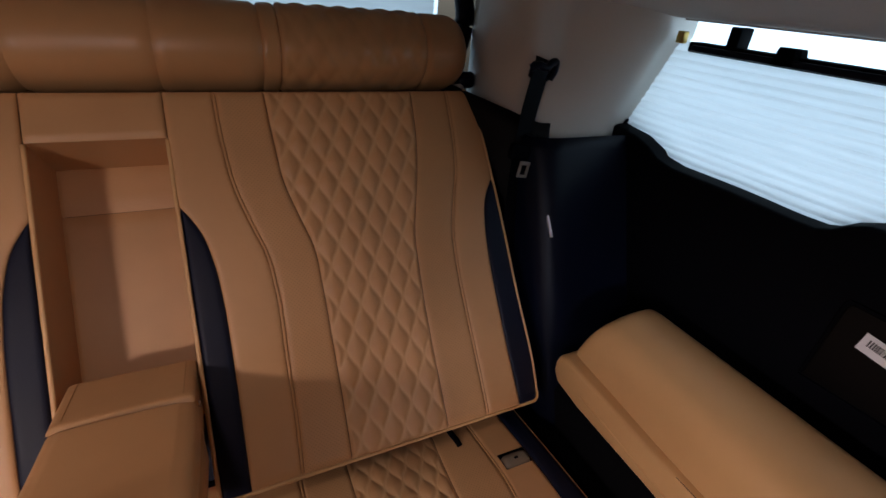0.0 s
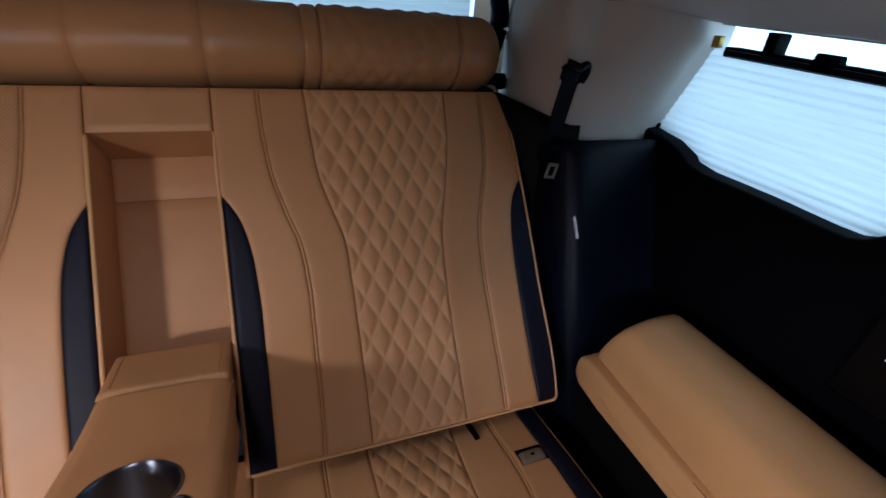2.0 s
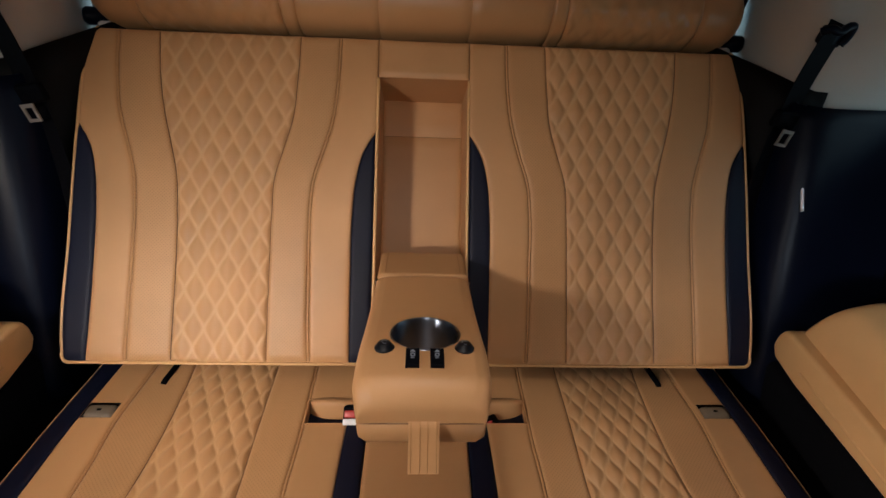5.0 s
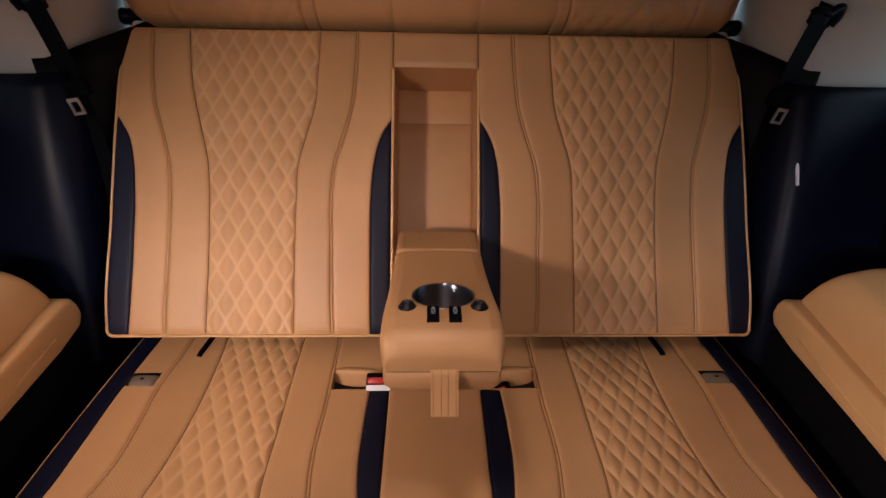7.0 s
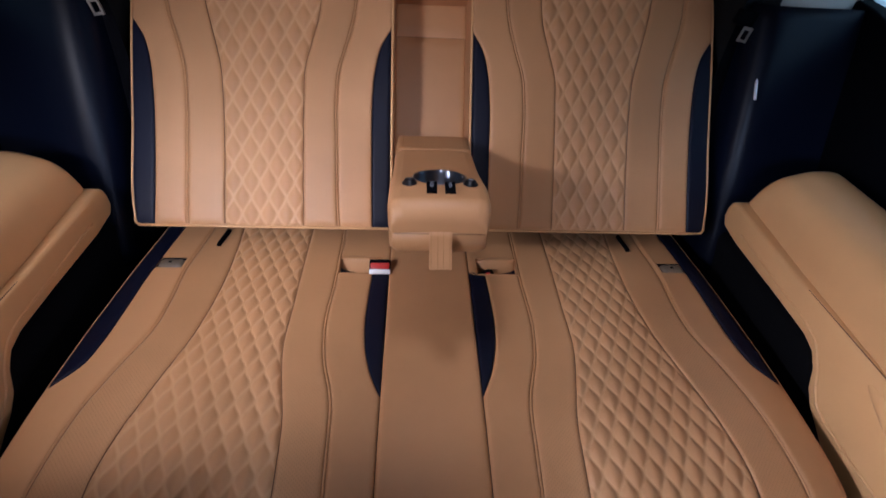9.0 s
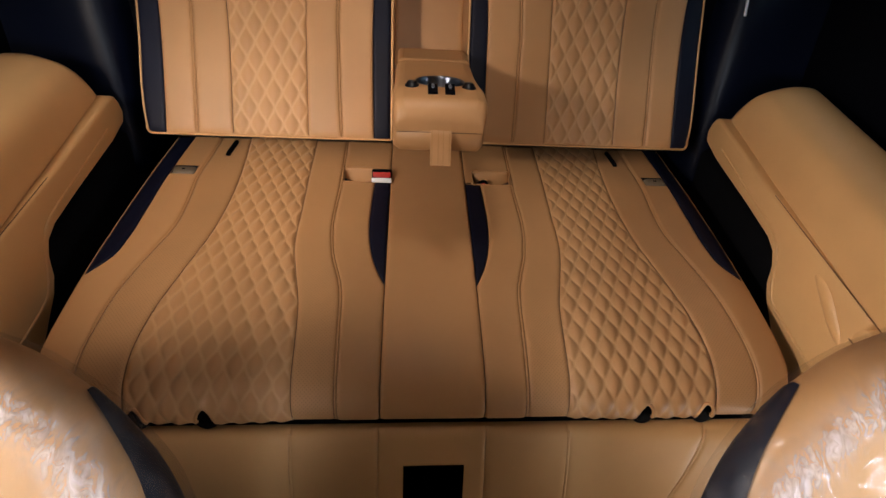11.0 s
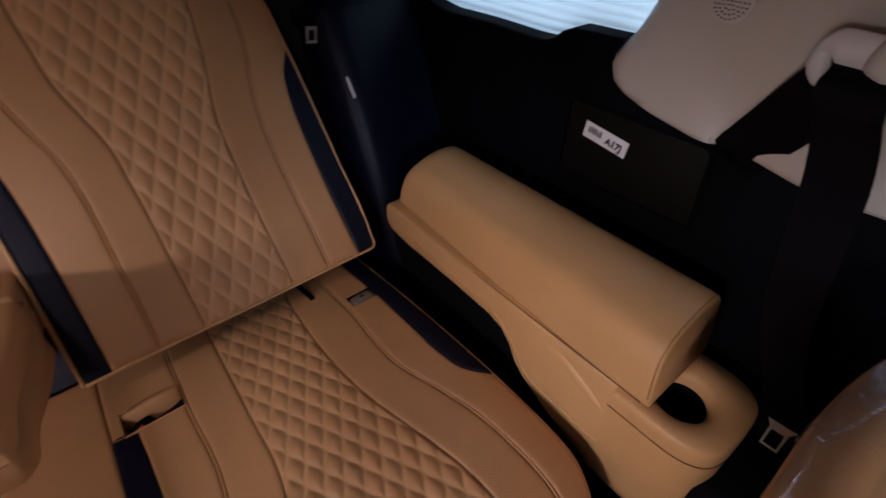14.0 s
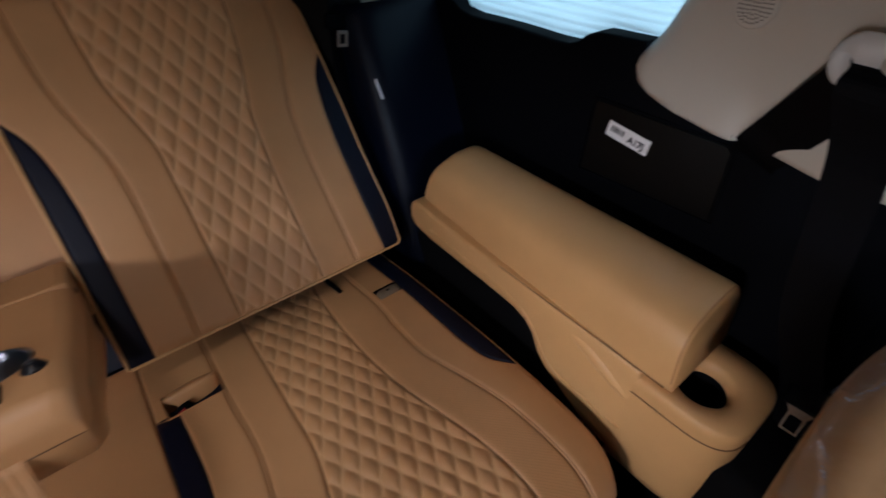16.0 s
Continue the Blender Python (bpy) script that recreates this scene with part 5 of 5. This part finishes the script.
adj = part("height_adjuster", laid(loft([[(0.0160 * k * math.copysign(abs(math.cos(a)) ** 0.6, math.cos(a)) + 0.004, 0.052 + 0.052 * k2 * math.copysign(abs(math.sin(a)) ** 0.5, math.sin(a)), z) for a in np.linspace(0, 2 * math.pi, 33)[:-1]] for k, k2, z in ((1.12, 1.03, 0.002), (1.1, 1.02, 0.012), (0.95, 0.97, 0.019), (0.7, 0.9, 0.022))]), slide), cream_plastic, b2, "cream height adjuster")
part("grip_line", laid(box(-0.006, 0.012, 0.060, 0.0615, 0.0215, 0.0228, 0), slide), brown_black, adj, smooth=False)
run = smooth_path([fr @ Vector((0, -0.003, -0.004)), fr @ Vector((0, -0.004, 0.009)), fr @ Vector((0, -0.010, 0.0145)), fr @ Vector((0.0, -0.030, 0.0165)), Vector((0.7435, -0.604, 0.80)), Vector((0.760, -0.634, 0.62)), Vector((0.790, -0.676, 0.49)), Vector((0.80, -0.70, 0.40))], 6)
part("webbing", ribbon(run, tuple(da), 0.052, 0.0018), webbing_cloth, b2, "black belt webbing", False)
back = smooth_path([fr @ Vector((-0.004, -0.006, -0.005)), fr @ Vector((-0.016, -0.02, -0.008)), Vector((0.797, -0.521, 0.795)), Vector((0.812, -0.500, 0.758)), Vector((0.842, -0.490, 0.735)), Vector((0.872, -0.484, 0.715))], 6)
part("webbing", ribbon(back, (0.10, -0.90, -0.38), 0.060, 0.0018), webbing_cloth, b2, "black belt webbing", False)
tn = Vector((-0.66, 0.05, 0.75)).normalized()
tr = Vector((0.10, -0.95, -0.05))
tr = (tr - tn * tr.dot(tn)).normalized()
tu = tn.cross(tr)
m = Matrix((tr, -tn, tu)).transposed().to_4x4()
m.translation = Vector((0.764, -0.692, 0.462))
part("sleeve", laid(box(-0.026, 0.026, -0.008, 0.008, 0.012, 0.05, 0.005), m), black_plastic, b2, "black tongue sleeve")
outer = [(-0.0105, -0.022), (0.0105, -0.022), (0.0112, 0.004), (0.0190, 0.0145), (-0.0190, 0.0145), (-0.0112, 0.004)]
inner = [(-0.0078, -0.019), (0.0078, -0.019), (0.0078, -0.003), (0.0070, 0.001), (-0.0070, 0.001), (-0.0078, -0.003)]
part("tongue", laid(loft([[(x, d, z) for x, z in pts] for pts, d in ((outer, -0.0015), (inner, -0.0015), (inner, 0.0015), (outer, 0.0015), (outer, -0.0015))], (False, False)), m), steel, b2, "steel tongue with a square eye", False)

# ---------------------------------------------------------------- access cover and label on the right trim
cov = thing("access_cover", "brown-black access cover set in the side trim", "cover", at=(0.845, -0.35, 0.68))
part("plate", extrude([(-0.249, 0.738), (-0.457, 0.738), (-0.464, 0.731), (-0.470, 0.624), (-0.240, 0.614), (-0.245, 0.731)], 0.8415, 0.8475, 0.0015), brown_black, cov, "brown-black plastic plate")
rim = [(0.8445, y, z) for y, z in ((-0.245, 0.742), (-0.46, 0.742), (-0.468, 0.735), (-0.475, 0.62), (-0.235, 0.61), (-0.24, 0.735), (-0.245, 0.742))]
part("rim", tube(rim, 0.0012, 6), black_plastic, cov, "black gap edge")
label = thing("part_label", "white paper label with a bar code and printed letters", "label", at=(0.841, -0.315, 0.70))
lm = Matrix.Translation((0.8408, -0.3135, 0.6975)) @ Matrix.Rotation(radians(-7.5), 4, "X").inverted() @ Matrix(((0, 0, -1, 0), (-1, 0, 0, 0), (0, 1, 0, 0), (0, 0, 0, 1)))
part("paper", laid(box(-0.0385, 0.0385, -0.0128, 0.0128, -0.0004, 0.0004, 0), lm), paper, label, smooth=False)
rnd = random.Random(5)
x = -0.031
while x < -0.008:
    w = rnd.choice((0.0008, 0.0012, 0.0018))
    part("bar", laid(box(x, x + w, -0.003, 0.0068, 0.0004, 0.0007, 0), lm), ink, label, smooth=False)
    x += w + rnd.choice((0.0008, 0.0013))
txt = bpy.data.curves.new("letters", "FONT")
txt.body, txt.size, txt.align_x, txt.align_y, txt.extrude = "A17J", 0.0150, "CENTER", "CENTER", 0.0002
txt.offset = 0.0006
tob = new("letters", txt)
dg = bpy.context.evaluated_depsgraph_get()
tme = bpy.data.meshes.new_from_object(tob.evaluated_get(dg))
bpy.data.objects.remove(tob)
tme.transform(lm @ Matrix.Translation((0.0160, -0.0022, 0.0007)))
link("letters", tme, ink, label, "black printed letters", False)


# ---------------------------------------------------------------- second-row seats under clear film
def second_seat(side):
    th = thing("second_row_seat", "tan leather second-row seat with navy edges under clear film", "seat", "second-row seats", at=(side * 0.47, -1.1, 0.0))
    dvec, nvec = Vector((0, 0.631, 0.776)), Vector((0, -0.776, 0.631))
    top = Vector((side * 0.48, -0.734, 0.792))

    def at(u, v, h):
        p = top + dvec * v + (nvec * h if h > -0.06 else nvec * -0.06 + Vector((0, -0.142, 1)) * (h + 0.06))
        return (p.x + side * u, p.y, p.z)

    outline = curve([(-0.6, 0.30), (-0.4, 0.312), (-0.2, 0.308), (-0.1, 0.264), (-0.06, 0.228), (-0.03, 0.180), (-0.014, 0.128), (-0.005, 0.075), (0.0, 0.02)])

    def half_width(v):
        return 0.904 * float(outline(max(-0.6, v * 1.091)))

    def ring(v, grow=0.0, n=72):
        w = half_width(v) + grow
        q = max(0, min(1, (v + 0.07) / 0.07))
        th_ = (0.052 + grow) * math.sqrt(max(0.0004, 1 - q**2.2))
        out = []
        for i in range(n):
            a = 2 * math.pi * i / n
            c, s = math.cos(a), math.sin(a)
            out.append((w * math.copysign(abs(c) ** 0.5, c), v, th_ * math.copysign(abs(s) ** 0.62, s) - 0.06))
        return out

    vs = [-0.60, -0.5, -0.4, -0.32, -0.26, -0.2, -0.16, -0.13, -0.11, -0.095, -0.08] + [-0.07 * (1 - q) ** 1.5 for q in np.linspace(0, 1, 22)]
    part("backrest_body", loft([[at(*p) for p in ring(v)] for v in vs]), tan_leather, th)
    # face panels lie on the body: navy edge strips, a perforated field, seams
    def face(u, v):
        w = half_width(v)
        q = max(0, min(1, (v + 0.07) / 0.07))
        k = max(0, 1 - (u / w) ** 4) ** 0.31
        return (0.052 * math.sqrt(max(0.0004, 1 - q**2.2))) * k - 0.06

    def sheet(name, ul, ur, v0, v1, mat, label="", lift=0.0014, n=14, m=26):
        rows = []
        for j in range(m + 1):
            v = v0 + (v1 - v0) * j / m
            a, b = ul(v), ur(v)
            row = []
            for i in range(n + 1):
                k = i / n
                e = 4 * min(k, 1 - k, 0.25, 1.5 * j / m, 1.5 * (m - j) / m)
                row.append(at(a + (b - a) * k, v, face(a + (b - a) * k, v) + (lift + 0.0016) * math.sqrt(max(0, 1 - (1 - e) ** 2)) - 0.0006))
            rows.append(row)
        P = np.array(rows)
        uv = np.stack(np.meshgrid(np.linspace(0, 0.14, n + 1), np.linspace(v0, v1, m + 1)), -1)
        return link(name, grid_mesh(name, P, uv), mat, th, label)

    for a0, a1 in ((-70, 20), (250, 160)):
        rows = []
        for v in np.linspace(-0.50, -0.062, 30):
            k = min(1.0, max(0.03, (-0.062 - v) / 0.11)) ** 0.7
            mid_a = 0.0 if a0 < 0 else 180.0
            w, row = half_width(v) + 0.0022, []
            for f in np.linspace(0, 1, 22):
                a = radians(mid_a + (a0 + (a1 - a0) * f - mid_a) * k)
                c, q = math.cos(a), math.sin(a)
                row.append(at(w * math.copysign(abs(c) ** 0.5, c), v, 0.0545 * math.copysign(abs(q) ** 0.62, q) - 0.06))
            rows.append(row)
        link("navy_edge", grid_mesh("navy_edge", np.array(rows)), navy_leather, th, "navy leather edge")
    sheet("side_panel", lambda v: -min(0.19, half_width(v) * 0.70), lambda v: -0.078, -0.50, -0.045, tan_leather)
    sheet("perforated_panel", lambda v: -0.074, lambda v: 0.07, -0.50, -0.085, punched_leather, "perforated tan leather")
    sheet("top_panel", lambda v: -0.074, lambda v: 0.07, -0.081, -0.012, tan_leather, "", 0.0014, 14, 12)
    sheet("side_panel", lambda v: 0.074, lambda v: min(0.19, half_width(v) * 0.70), -0.50, -0.045, tan_leather)
    # seat base down to the floor
    x0, x1 = sorted((side * 0.215, side * 0.735))
    part("seat_cushion", box(x0, x1, -1.62, -1.04, 0.24, 0.40, 0.05, 5), tan_leather, th)
    part("seat_base", box(x0 + 0.04, x1 - 0.04, -1.55, -1.0, 0.0, 0.26, 0.02), black_plastic, th)
    # loose film: the body's skin pushed out, with long pulls, and gathered into small folds beside the face and over the top
    rows, crumple = [], []
    for v in np.linspace(-0.55, 0.004, 170):
        r = ring(min(v, -0.0005), 0.0105, 240)
        w, row = half_width(min(v, -0.0005)), []
        for u, vv, h in r:
            f = abs(u) / max(w, 0.02)
            wander = 0.07 * noise.noise((u * 4 + side, v * 9, 2.0))
            front = min(1, max(0, (h + 0.075) / 0.03))
            band = front * (math.exp(-(((f - 0.935 + 0.5 * wander) / 0.055) ** 2)) + 0.8 * math.exp(-(((v + 0.058 + wander * 0.3) / 0.016) ** 2)) * min(1, max(0, (0.95 - f) / 0.1)))
            m = min(1.0, 0.03 + band + 0.5 * max(0, noise.noise((u * 9 + 3, v * 12, side * 2.0)) - 0.25))
            pulls = abs(noise.noise((u * 11 + v * 16 + side * 5, v * 6 - u * 4, h * 6)))
            fold = abs(noise.noise((u * 85 + v * 20, v * 36 - 3, h * 55))) + 0.6 * abs(noise.noise((u * 150 - v * 70, v * 130 + side, h * 90)))
            g = 0.006 * (0.3 - pulls) + 0.0105 * max(0, m - 0.05) ** 1.6 * (0.35 - fold)
            p = Vector(at(u, v, h))
            cen = Vector(at(0, v, -0.06))
            row.append(tuple(p + (p - cen).normalized() * g + nvec * g * 0.7))
            crumple.append(m)
        rows.append(row)
    me = grid_mesh("film_cover", np.array(rows), closed=True)
    me.attributes.new("crumple", "FLOAT", "POINT").data.foreach_set("value", crumple)
    link("film_cover", me, clear_film, th, "crumpled clear wrapping film")
    return th


second_seat(1)
second_seat(-1)
